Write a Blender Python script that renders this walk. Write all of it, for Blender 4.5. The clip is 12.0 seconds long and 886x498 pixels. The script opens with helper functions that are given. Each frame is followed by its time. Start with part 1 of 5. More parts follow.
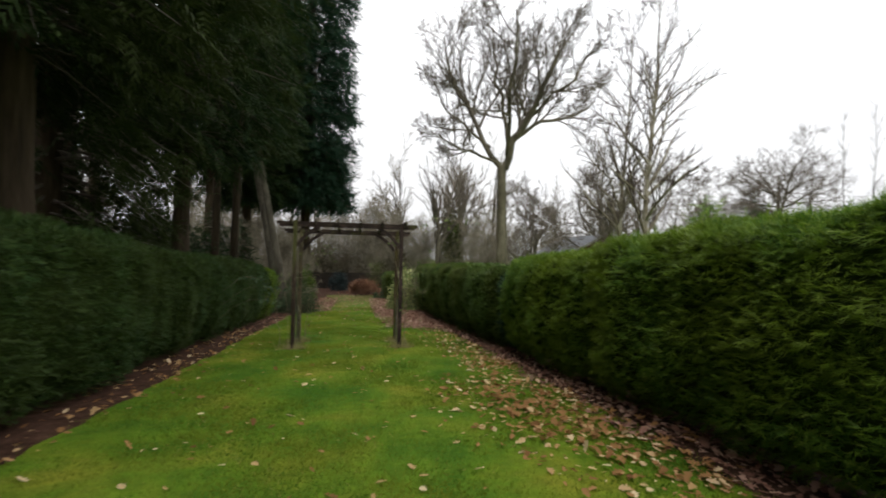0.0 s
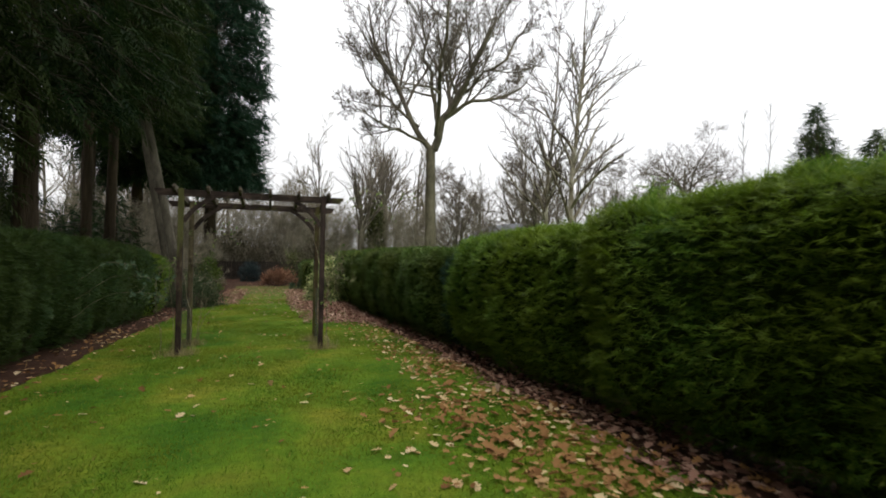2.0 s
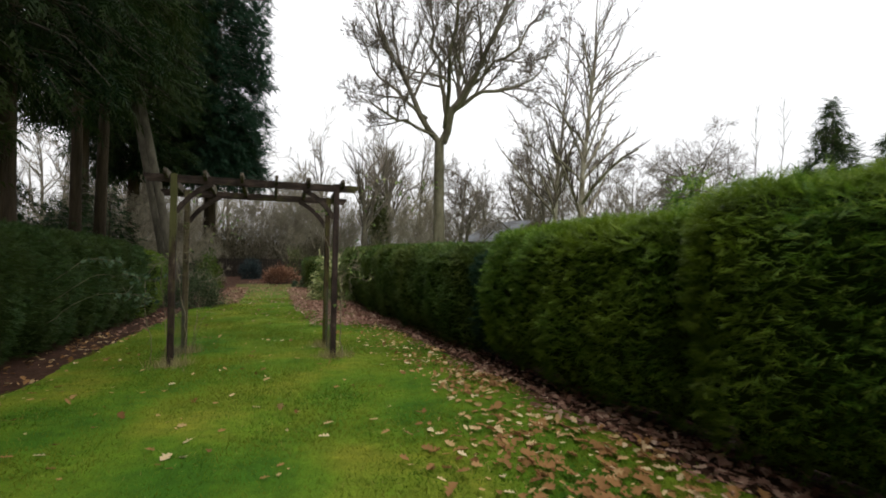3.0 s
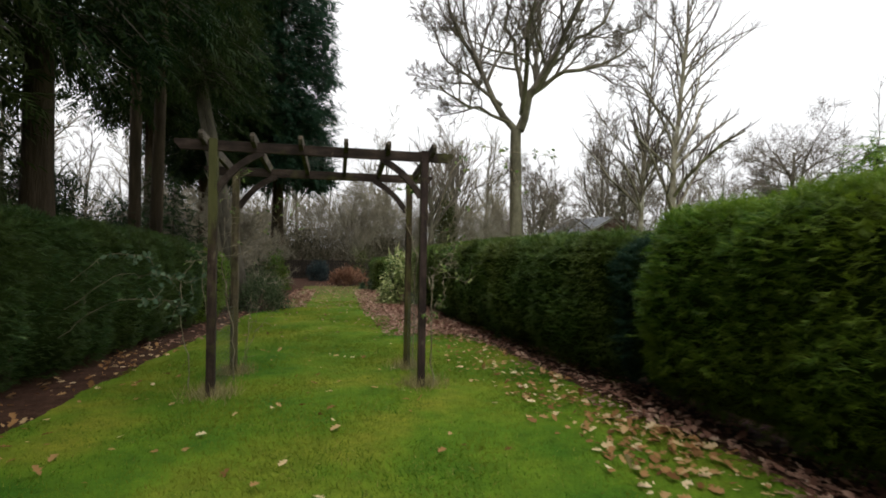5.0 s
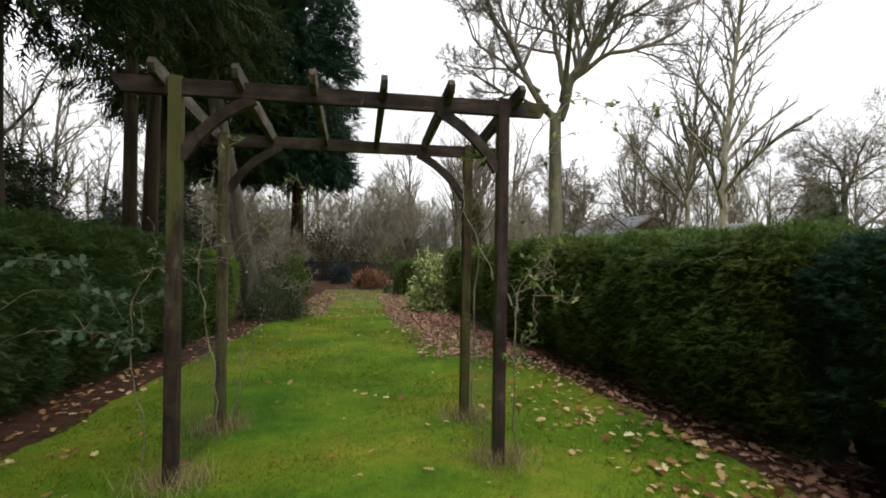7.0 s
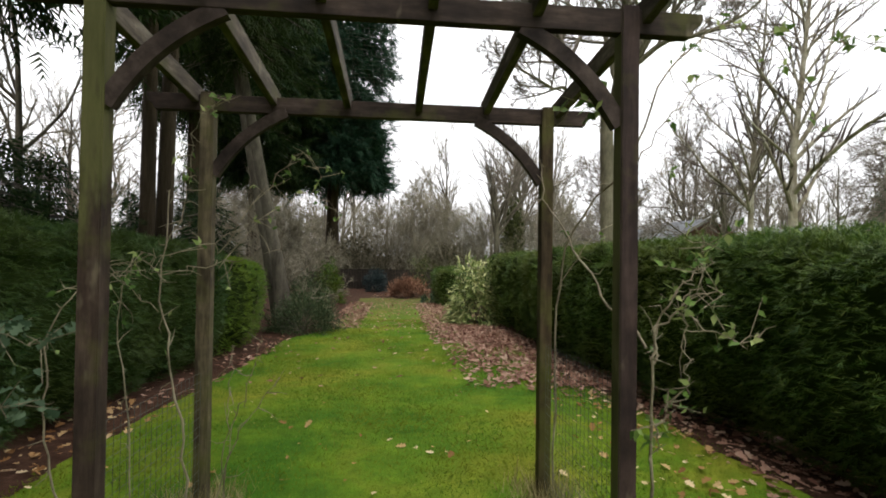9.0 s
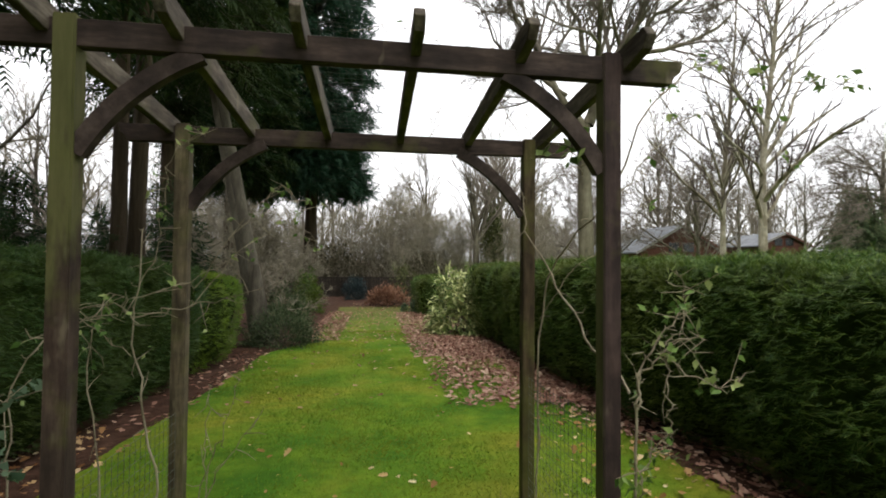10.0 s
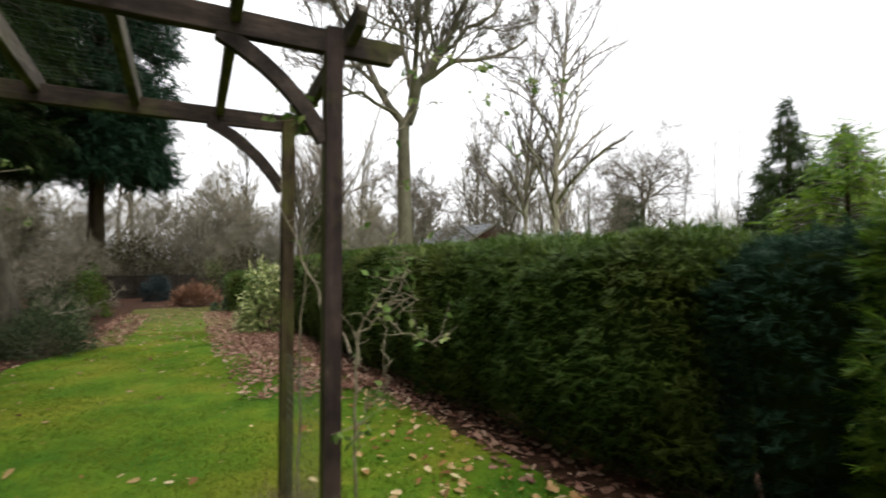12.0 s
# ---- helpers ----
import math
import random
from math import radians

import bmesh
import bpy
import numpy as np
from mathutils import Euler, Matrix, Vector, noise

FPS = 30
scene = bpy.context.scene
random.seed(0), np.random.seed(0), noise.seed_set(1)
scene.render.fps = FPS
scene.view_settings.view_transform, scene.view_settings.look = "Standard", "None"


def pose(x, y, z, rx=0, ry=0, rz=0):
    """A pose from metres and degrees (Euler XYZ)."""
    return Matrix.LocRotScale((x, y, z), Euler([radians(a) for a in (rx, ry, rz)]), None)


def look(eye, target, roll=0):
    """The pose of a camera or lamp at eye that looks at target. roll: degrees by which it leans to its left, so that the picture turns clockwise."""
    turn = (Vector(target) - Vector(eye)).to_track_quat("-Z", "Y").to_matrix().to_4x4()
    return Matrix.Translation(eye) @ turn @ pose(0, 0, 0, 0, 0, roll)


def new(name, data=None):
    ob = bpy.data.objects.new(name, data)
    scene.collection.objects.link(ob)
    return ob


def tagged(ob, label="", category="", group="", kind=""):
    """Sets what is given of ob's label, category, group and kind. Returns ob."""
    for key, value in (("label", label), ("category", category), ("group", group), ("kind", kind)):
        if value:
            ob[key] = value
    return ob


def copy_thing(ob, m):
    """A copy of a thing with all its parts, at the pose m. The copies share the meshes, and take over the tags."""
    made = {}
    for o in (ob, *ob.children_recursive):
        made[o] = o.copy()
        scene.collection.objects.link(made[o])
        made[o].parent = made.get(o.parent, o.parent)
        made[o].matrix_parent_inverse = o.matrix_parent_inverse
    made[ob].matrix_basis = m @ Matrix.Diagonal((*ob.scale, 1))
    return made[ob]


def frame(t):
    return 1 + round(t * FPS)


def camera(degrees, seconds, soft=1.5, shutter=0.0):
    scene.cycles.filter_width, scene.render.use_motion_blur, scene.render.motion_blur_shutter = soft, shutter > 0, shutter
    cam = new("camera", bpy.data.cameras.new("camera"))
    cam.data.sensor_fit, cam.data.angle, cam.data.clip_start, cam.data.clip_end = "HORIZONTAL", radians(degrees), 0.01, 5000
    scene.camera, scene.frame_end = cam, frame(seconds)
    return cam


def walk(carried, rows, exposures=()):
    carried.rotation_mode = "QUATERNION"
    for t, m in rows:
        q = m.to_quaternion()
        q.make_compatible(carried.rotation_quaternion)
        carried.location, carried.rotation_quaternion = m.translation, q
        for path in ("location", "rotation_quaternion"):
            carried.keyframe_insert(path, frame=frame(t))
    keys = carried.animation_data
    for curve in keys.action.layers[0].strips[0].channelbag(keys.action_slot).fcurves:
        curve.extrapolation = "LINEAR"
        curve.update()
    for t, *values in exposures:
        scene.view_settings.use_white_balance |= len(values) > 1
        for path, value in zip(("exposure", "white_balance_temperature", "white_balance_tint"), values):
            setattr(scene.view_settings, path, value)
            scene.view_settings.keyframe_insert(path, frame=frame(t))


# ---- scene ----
cam = camera(85.0, 12.0, soft=1.8, shutter=0.35)
PATH = [
    (0, (0.111, 0.548, 1.406), (0.469, 2.515, 1.447), 1.3),
    (0.5, (0.18, 0.789, 1.371), (0.738, 2.709, 1.407), 1.1),
    (1, (0.247, 1.149, 1.356), (0.822, 3.065, 1.383), 1.3),
    (1.5, (0.226, 1.624, 1.288), (0.874, 3.516, 1.303), 1.5),
    (2, (0.223, 2.153, 1.258), (0.896, 4.036, 1.264), 1.3),
    (2.5, (0.154, 2.671, 1.237), (0.829, 4.553, 1.236), 1.4),
    (4.5, (0.148, 4.606, 1.119), (0.693, 6.53, 1.112), 0.7),
    (5, (0.14, 5.112, 1.074), (0.568, 7.066, 1.073), 0.9),
    (5.5, (0.115, 5.59, 1.08), (0.517, 7.549, 1.078), 0.8),
    (6, (0.105, 6.075, 1.079), (0.471, 8.042, 1.079), 0.9),
    (6.5, (0.07, 6.502, 1.079), (0.42, 8.471, 1.08), 0.9),
    (8.5, (0.072, 7.961, 1.041), (0.341, 9.942, 1.05), 0.5),
    (9, (0.078, 8.139, 1.06), (0.277, 10.129, 1.089), 0.8),
    (9.5, (0.061, 8.165, 1.146), (0.258, 10.154, 1.187), 0.7),
    (10, (0.061, 8.159, 1.228), (0.344, 10.138, 1.276), 0.5),
    (10.5, (0.063, 8.161, 1.199), (0.395, 10.133, 1.241), 0.4),
    (11, (0.133, 8.135, 1.163), (0.484, 10.104, 1.207), 0.3),
    (11.5, (0.28, 8.076, 1.135), (0.894, 9.979, 1.174), -0.1),
    (12, (0.474, 7.993, 1.104), (1.402, 9.764, 1.144), 0.1),
]
walk(cam, [(t, look(eye, target, roll)) for t, eye, target, roll in PATH],
     exposures=[(0, 0.44), (4.5, 0.5), (6.5, 0.62), (8.5, 0.92), (10.5, 0.92), (12, 0.9)])

# ---- light: an even, overcast winter sky ----
world = bpy.data.worlds.new("overcast_sky")
scene.world = world
world.use_nodes = True
wn = world.node_tree.nodes
wl = world.node_tree.links
sky = wn.new("ShaderNodeTexSky")
sky.sky_type, sky.sun_disc = "NISHITA", False
sky.sun_elevation, sky.sun_rotation = radians(52), radians(-22)
sky.air_density, sky.dust_density = 1.0, 6.0
# overcast luminance: the zenith is three times as bright as the horizon, with faint cloud
way = wn.new("ShaderNodeTexCoord")
height = wn.new("ShaderNodeSeparateXYZ")
wl.new(way.outputs["Generated"], height.inputs[0])
above = wn.new("ShaderNodeMath")
above.operation, above.use_clamp = "MAXIMUM", True
wl.new(height.outputs[2], above.inputs[0])
above.inputs[1].default_value = 0.0
gain = wn.new("ShaderNodeMath")
gain.operation = "MULTIPLY_ADD"
wl.new(above.outputs[0], gain.inputs[0])
gain.inputs[1].default_value, gain.inputs[2].default_value = 0.95, 0.70
puff = wn.new("ShaderNodeTexNoise")
puff.inputs["Scale"].default_value, puff.inputs["Detail"].default_value = 2.2, 4.0
wl.new(way.outputs["Generated"], puff.inputs["Vector"])
soft_puff = wn.new("ShaderNodeMath")
soft_puff.operation = "MULTIPLY_ADD"
wl.new(puff.outputs["Fac"], soft_puff.inputs[0])
soft_puff.inputs[1].default_value, soft_puff.inputs[2].default_value = 0.16, 0.92
veil = wn.new("ShaderNodeMath")
veil.operation = "MULTIPLY"
wl.new(gain.outputs[0], veil.inputs[0])
wl.new(soft_puff.outputs[0], veil.inputs[1])
grey = wn.new("ShaderNodeVectorMath")
grey.operation = "SCALE"
grey.inputs[0].default_value = (11.35, 11.4, 11.65)
wl.new(veil.outputs[0], grey.inputs["Scale"])
cloud = wn.new("ShaderNodeMix")
cloud.data_type, cloud.blend_type = "RGBA", "MIX"
cloud.inputs[0].default_value = 0.93
wl.new(grey.outputs[0], cloud.inputs[7])
wl.new(sky.outputs[0], cloud.inputs[6])
wl.new(cloud.outputs[2], wn["Background"].inputs[0])
wn["Background"].inputs[1].default_value = 0.085
sun_data = bpy.data.lights.new("sun", "SUN")
sun_data.energy, sun_data.angle, sun_data.color = 1.8, radians(60), (1.0, 0.97, 0.92)
sun = new("sun", sun_data)
sun.matrix_world = pose(0, 0, 60, 38, 0, -22)


# ---- helpers of this scene ----
rng = np.random.default_rng(7)


def gz(y):
    """The height of the ground: the garden falls gently away from the start."""
    return np.interp(y, [-40, -10, 10, 17.4, 27.5, 40, 60], [1.1, 0.64, -0.34, -0.74, -0.95, -1.1, -1.1])


def np_mesh(name, verts, faces, smooth=False):
    """A mesh from arrays: faces is one array of tris or quads, or a list of such arrays."""
    faces = faces if isinstance(faces, list) else [faces]
    faces = [np.asarray(f, np.int32) for f in faces if len(f)]
    me = bpy.data.meshes.new(name)
    verts = np.asarray(verts, np.float32)
    me.vertices.add(len(verts))
    me.vertices.foreach_set("co", verts.ravel())
    loops = np.concatenate([f.ravel() for f in faces])
    counts = np.concatenate([np.full(len(f), f.shape[1], np.int32) for f in faces])
    me.loops.add(len(loops))
    me.loops.foreach_set("vertex_index", loops)
    me.polygons.add(len(counts))
    me.polygons.foreach_set("loop_start", np.concatenate([[0], np.cumsum(counts)[:-1]]).astype(np.int32))
    me.update(calc_edges=True)
    me.validate()
    if smooth:
        me.polygons.foreach_set("use_smooth", np.ones(len(counts), bool))
    return me


def thing(name, label, category, at=(0, 0, 0), group="", kind=""):
    """An Empty at a thing's base, to hold its parts."""
    ob = new(name)
    ob.empty_display_size = 0.1
    ob.location = at
    return tagged(ob, label, category, group, kind)


def part(name, mesh, material, parent=None, label="", kind=""):
    """One mesh object, in world coordinates, under a thing or a part."""
    if isinstance(mesh, bmesh.types.BMesh):
        me = bpy.data.meshes.new(name)
        mesh.to_mesh(me)
        mesh.free()
        mesh = me
    if material and not mesh.materials:
        mesh.materials.append(material)
    ob = new(name, mesh)
    if parent:
        off, p = Vector((0, 0, 0)), parent
        while p:
            off += p.location
            p = p.parent
        ob.parent = parent
        ob.location = -off
    return tagged(ob, label, kind=kind)


def frames(axis, rough_up):
    """Right-handed frames whose y runs along axis and whose z lies near rough_up."""
    y = axis / (np.linalg.norm(axis, axis=1, keepdims=True) + 1e-9)
    x = np.cross(y, rough_up)
    x /= np.linalg.norm(x, axis=1, keepdims=True) + 1e-9
    return np.stack([x, y, np.cross(x, y)], 2)


def scatter(name, template, places, axis, up, size):
    """Many copies of a small template (verts, tris) joined into one mesh."""
    tv, tf = template
    rot = frames(axis, up)
    size = np.asarray(size)
    if size.ndim == 1:
        size = size[:, None]
    v = np.einsum("nij,nkj->nki", rot, tv[None] * size[:, None, :]) + places[:, None]
    f = tf[None] + (np.arange(len(places)) * len(tv))[:, None, None]
    return np_mesh(name, v.reshape(-1, 3), f.reshape(-1, tf.shape[1]))


def unit(n):
    v = rng.normal(size=(n, 3))
    return v / np.linalg.norm(v, axis=1, keepdims=True)


def box(bm, x0, x1, y0, y1, z0, z1, m=None, bevel=0.0):
    vs = bmesh.ops.create_cube(bm, size=1)["verts"]
    for v in vs:
        v.co = Vector((x0 + (v.co.x + 0.5) * (x1 - x0), y0 + (v.co.y + 0.5) * (y1 - y0), z0 + (v.co.z + 0.5) * (z1 - z0)))
        if m:
            v.co = m @ v.co
    if bevel:
        es = list({e for v in vs for e in v.link_edges})
        bmesh.ops.bevel(bm, geom=es, offset=bevel, segments=2, affect="EDGES")
    return bm


def tube(lines, sides=None):
    """Tapered tubes along polylines [(points, radii), ...] as vertex and quad arrays."""
    vs, fs, base = [], [], 0
    for pts, rad in lines:
        pts, rad = np.asarray(pts, float), np.asarray(rad, float)
        n = sides or (10 if rad[0] > 0.15 else 6 if rad[0] > 0.05 else 4 if rad[0] > 0.02 else 3)
        d = np.gradient(pts, axis=0)
        d /= np.linalg.norm(d, axis=1, keepdims=True) + 1e-9
        ref = np.array([1.0, 0, 0]) if abs(d[0, 2]) > 0.7 else np.array([0, 0, 1.0])
        u = np.cross(d, ref)
        u /= np.linalg.norm(u, axis=1, keepdims=True) + 1e-9
        w = np.cross(d, u)
        a = np.arange(n) * 2 * np.pi / n
        ring = pts[:, None] + rad[:, None, None] * (np.cos(a)[None, :, None] * u[:, None] + np.sin(a)[None, :, None] * w[:, None])
        vs.append(ring.reshape(-1, 3))
        k = len(pts)
        i = (np.arange(k - 1)[:, None] * n + np.arange(n)[None]).ravel()
        j = (np.arange(k - 1)[:, None] * n + (np.arange(n)[None] + 1) % n).ravel()
        fs.append(np.stack([i, j, j + n, i + n], 1) + base)
        base += k * n
    return np.concatenate(vs), np.concatenate(fs)


def tube_mesh(name, lines, sides=None):
    v, f = tube(lines, sides)
    return np_mesh(name, v, f, smooth=True)


def bend(p0, p1, sag=0.0, n=6, wob=0.0):
    """A curved line from p0 to p1 that bulges upwards by sag, with a little wander."""
    t = np.linspace(0, 1, n)[:, None]
    p = np.asarray(p0) * (1 - t) + np.asarray(p1) * t
    p[:, 2] += sag * 4 * (t * (1 - t))[:, 0]
    if wob:
        p[1:-1] += rng.normal(size=(n - 2, 3)) * wob
    return p


# ---- materials ----
def nodes_of(name):
    m = bpy.data.materials.new(name)
    m.use_nodes = True
    nt = m.node_tree
    return m, nt, nt.nodes["Principled BSDF"]


def ramp(nt, source, stops):
    r = nt.nodes.new("ShaderNodeValToRGB")
    e = r.color_ramp.elements
    while len(e) < len(stops):
        e.new(0.5)
    for el, (p, c) in zip(e, stops):
        el.position, el.color = p, (*c, 1)
    nt.links.new(source, r.inputs[0])
    return r.outputs[0]


def noise_tex(nt, scale, detail=4.0, rough=0.6, stretch=None):
    tc = nt.nodes.new("ShaderNodeTexCoord")
    src = tc.outputs["Object"]
    if stretch:
        mp = nt.nodes.new("ShaderNodeMapping")
        mp.inputs["Scale"].default_value = stretch
        nt.links.new(src, mp.inputs[0])
        src = mp.outputs[0]
    n = nt.nodes.new("ShaderNodeTexNoise")
    n.inputs["Scale"].default_value, n.inputs["Detail"].default_value, n.inputs["Roughness"].default_value = scale, detail, rough
    nt.links.new(src, n.inputs["Vector"])
    return n.outputs["Fac"]


def mix(nt, fac, a, b, blend="MIX"):
    m = nt.nodes.new("ShaderNodeMix")
    m.data_type, m.blend_type = "RGBA", blend
    for sock, val in ((m.inputs[0], fac), (m.inputs[6], a), (m.inputs[7], b)):
        if isinstance(val, (int, float)):
            sock.default_value = val
        elif isinstance(val, tuple):
            sock.default_value = (*val, 1)
        else:
            nt.links.new(val, sock)
    return m.outputs[2]


def math_node(nt, op, a, b=0.0, clamp=False):
    m = nt.nodes.new("ShaderNodeMath")
    m.operation, m.use_clamp = op, clamp
    for sock, val in ((m.inputs[0], a), (m.inputs[1], b)):
        if isinstance(val, (int, float)):
            sock.default_value = val
        else:
            nt.links.new(val, sock)
    return m.outputs[0]


def bump(nt, bsdf, height, strength=0.4, distance=0.01):
    b = nt.nodes.new("ShaderNodeBump")
    b.inputs["Strength"].default_value, b.inputs["Distance"].default_value = strength, distance
    nt.links.new(height, b.inputs["Height"])
    nt.links.new(b.outputs[0], bsdf.inputs["Normal"])


def leaf_material(name, stops, patch=None, patch_scale=0.8, rough=0.65, spec=0.08, glow=0.3):
    """Leaves: each takes its own tone; patches vary over the plant."""
    m, nt, p = nodes_of(name)
    g = nt.nodes.new("ShaderNodeNewGeometry")
    col = ramp(nt, g.outputs["Random Per Island"], stops)
    if patch:
        n = noise_tex(nt, patch_scale, 3)
        f = ramp(nt, n, [(0.42, (0, 0, 0)), (0.62, (1, 1, 1))])
        col = mix(nt, math_node(nt, "MULTIPLY", f, 0.75), col, patch)
    nt.links.new(col, p.inputs["Base Color"])
    p.inputs["Roughness"].default_value, p.inputs["Specular IOR Level"].default_value = rough, spec
    if glow:
        tr = nt.nodes.new("ShaderNodeBsdfTranslucent")
        both = nt.nodes.new("ShaderNodeMixShader")
        both.inputs[0].default_value = glow
        nt.links.new(col, tr.inputs[0])
        nt.links.new(p.outputs[0], both.inputs[1])
        nt.links.new(tr.outputs[0], both.inputs[2])
        nt.links.new(both.outputs[0], nt.nodes["Material Output"].inputs[0])
    return m


def surface(name, stops, scale, fine=None, stretch=None, rough=0.85, spec=0.1, bump_strength=0.5, bump_dist=0.01, detail=6.0):
    m, nt, p = nodes_of(name)
    n = noise_tex(nt, scale, detail, 0.65, stretch)
    col = ramp(nt, n, stops)
    f = noise_tex(nt, fine or scale * 9, 4, 0.7, stretch)
    col = mix(nt, 0.45, col, ramp(nt, f, [(0.3, (0.45, 0.45, 0.45)), (0.7, (1.35, 1.35, 1.35))]), "MULTIPLY")
    nt.links.new(col, p.inputs["Base Color"])
    p.inputs["Roughness"].default_value, p.inputs["Specular IOR Level"].default_value = rough, spec
    bump(nt, p, f, bump_strength, bump_dist)
    return m


def ground_material():
    """Lawn with moss and worn yellow patches; bare red-brown soil beneath the hedges and trees."""
    m, nt, p = nodes_of("lawn_and_soil")
    tc = nt.nodes.new("ShaderNodeTexCoord")
    sep = nt.nodes.new("ShaderNodeSeparateXYZ")
    nt.links.new(tc.outputs["Object"], sep.inputs[0])
    wob = noise_tex(nt, 1.3, 4)
    wob = math_node(nt, "MULTIPLY", math_node(nt, "SUBTRACT", wob, 0.5), 0.35)
    x = math_node(nt, "ADD", sep.outputs[0], wob)
    big = noise_tex(nt, 0.9, 4)
    small = noise_tex(nt, 7, 5, 0.7)
    fine = noise_tex(nt, 60, 3, 0.8)
    lawn = ramp(nt, big, [(0.34, (0.044, 0.115, 0.009)), (0.5, (0.096, 0.168, 0.012)), (0.66, (0.175, 0.195, 0.020))])
    lawn = mix(nt, 0.55, lawn, ramp(nt, small, [(0.3, (0.5, 0.55, 0.5)), (0.7, (1.45, 1.4, 1.3))]), "MULTIPLY")
    lawn = mix(nt, 0.5, lawn, ramp(nt, fine, [(0.3, (0.5, 0.5, 0.5)), (0.7, (1.4, 1.4, 1.4))]), "MULTIPLY")
    soil = ramp(nt, small, [(0.3, (0.026, 0.013, 0.008)), (0.55, (0.064, 0.033, 0.021)), (0.75, (0.115, 0.065, 0.043))])
    soil = mix(nt, 0.5, soil, ramp(nt, fine, [(0.3, (0.4, 0.4, 0.4)), (0.7, (1.5, 1.5, 1.5))]), "MULTIPLY")
    # the lawn narrows past the hedge's end and grows thin and brown under the trees
    narrow = math_node(nt, "MULTIPLY", math_node(nt, "MULTIPLY", math_node(nt, "SUBTRACT", sep.outputs[1], 18.6), 0.5, True), 0.75)
    edge = math_node(nt, "ADD", narrow, -2.22)
    inside = math_node(nt, "MULTIPLY", math_node(nt, "GREATER_THAN", x, edge), math_node(nt, "LESS_THAN", x, 2.62))
    far_side = math_node(nt, "GREATER_THAN", sep.outputs[0], 4.2)
    y = math_node(nt, "ADD", sep.outputs[1], math_node(nt, "MULTIPLY", wob, 3.0))
    inside = math_node(nt, "MULTIPLY", inside, math_node(nt, "LESS_THAN", y, 31.5))
    inside = math_node(nt, "MAXIMUM", inside, far_side)
    thin = math_node(nt, "MULTIPLY", math_node(nt, "SUBTRACT", y, 20.0), 0.10, True)
    thin = math_node(nt, "MULTIPLY", thin, ramp(nt, small, [(0.35, (0.3, 0.3, 0.3)), (0.6, (1, 1, 1))]))
    thin = math_node(nt, "MULTIPLY", thin, math_node(nt, "SUBTRACT", 1.0, far_side))
    lawn = mix(nt, thin, lawn, (0.105, 0.088, 0.034))
    nt.links.new(mix(nt, inside, soil, lawn), p.inputs["Base Color"])
    p.inputs["Roughness"].default_value, p.inputs["Specular IOR Level"].default_value = 0.9, 0.06
    bump(nt, p, math_node(nt, "ADD", fine, small), 0.8, 0.02)
    return m


def timber_material(name, stops, moss=0.5, stretch=(9, 9, 1.2), algae_above=None, damp_side=0):
    m, nt, p = nodes_of(name)
    grain = noise_tex(nt, 3.0, 6, 0.65, stretch)
    col = ramp(nt, grain, stops)
    worn = noise_tex(nt, 5.5, 5, 0.65)
    col = mix(nt, 0.8, col, ramp(nt, worn, [(0.32, (0.35, 0.34, 0.34)), (0.55, (0.85, 0.84, 0.82)), (0.75, (1.5, 1.45, 1.35))]), "MULTIPLY")
    blot = noise_tex(nt, 3.2, 4, 0.6)
    f = ramp(nt, blot, [(0.62 - 0.22 * moss, (0, 0, 0)), (0.82 - 0.22 * moss, (1, 1, 1))])
    col = mix(nt, math_node(nt, "MULTIPLY", f, 0.7), col, (0.085, 0.090, 0.020))
    if algae_above:
        tc = nt.nodes.new("ShaderNodeTexCoord")
        sep = nt.nodes.new("ShaderNodeSeparateXYZ")
        nt.links.new(tc.outputs["Object"], sep.inputs[0])
        ragged = math_node(nt, "ADD", sep.outputs[2], math_node(nt, "MULTIPLY", noise_tex(nt, 6.0, 4, 0.6, (2.5, 2.5, 0.6)), 1.4))
        edge = math_node(nt, "MULTIPLY", math_node(nt, "SUBTRACT", ragged, algae_above + 0.7), 3.0, True)
        col = mix(nt, math_node(nt, "MULTIPLY", edge, 0.8), col, mix(nt, grain, (0.045, 0.050, 0.014), (0.13, 0.13, 0.045)))
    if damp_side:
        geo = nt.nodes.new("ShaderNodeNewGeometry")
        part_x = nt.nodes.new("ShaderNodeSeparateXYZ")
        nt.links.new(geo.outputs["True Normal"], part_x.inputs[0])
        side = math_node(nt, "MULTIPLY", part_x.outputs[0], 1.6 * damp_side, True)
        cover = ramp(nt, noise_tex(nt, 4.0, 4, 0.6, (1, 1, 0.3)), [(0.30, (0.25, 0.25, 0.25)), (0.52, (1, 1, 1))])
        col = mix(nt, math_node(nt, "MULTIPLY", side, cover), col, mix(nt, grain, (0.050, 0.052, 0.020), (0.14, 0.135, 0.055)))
    pale = noise_tex(nt, 9.0, 3, 0.6, (1, 1, 0.4))
    f2 = ramp(nt, pale, [(0.64, (0, 0, 0)), (0.74, (1, 1, 1))])
    col = mix(nt, math_node(nt, "MULTIPLY", f2, 0.45), col, (0.20, 0.17, 0.11))
    nt.links.new(col, p.inputs["Base Color"])
    p.inputs["Roughness"].default_value, p.inputs["Specular IOR Level"].default_value = 0.8, 0.15
    bump(nt, p, grain, 0.5, 0.004)
    return m


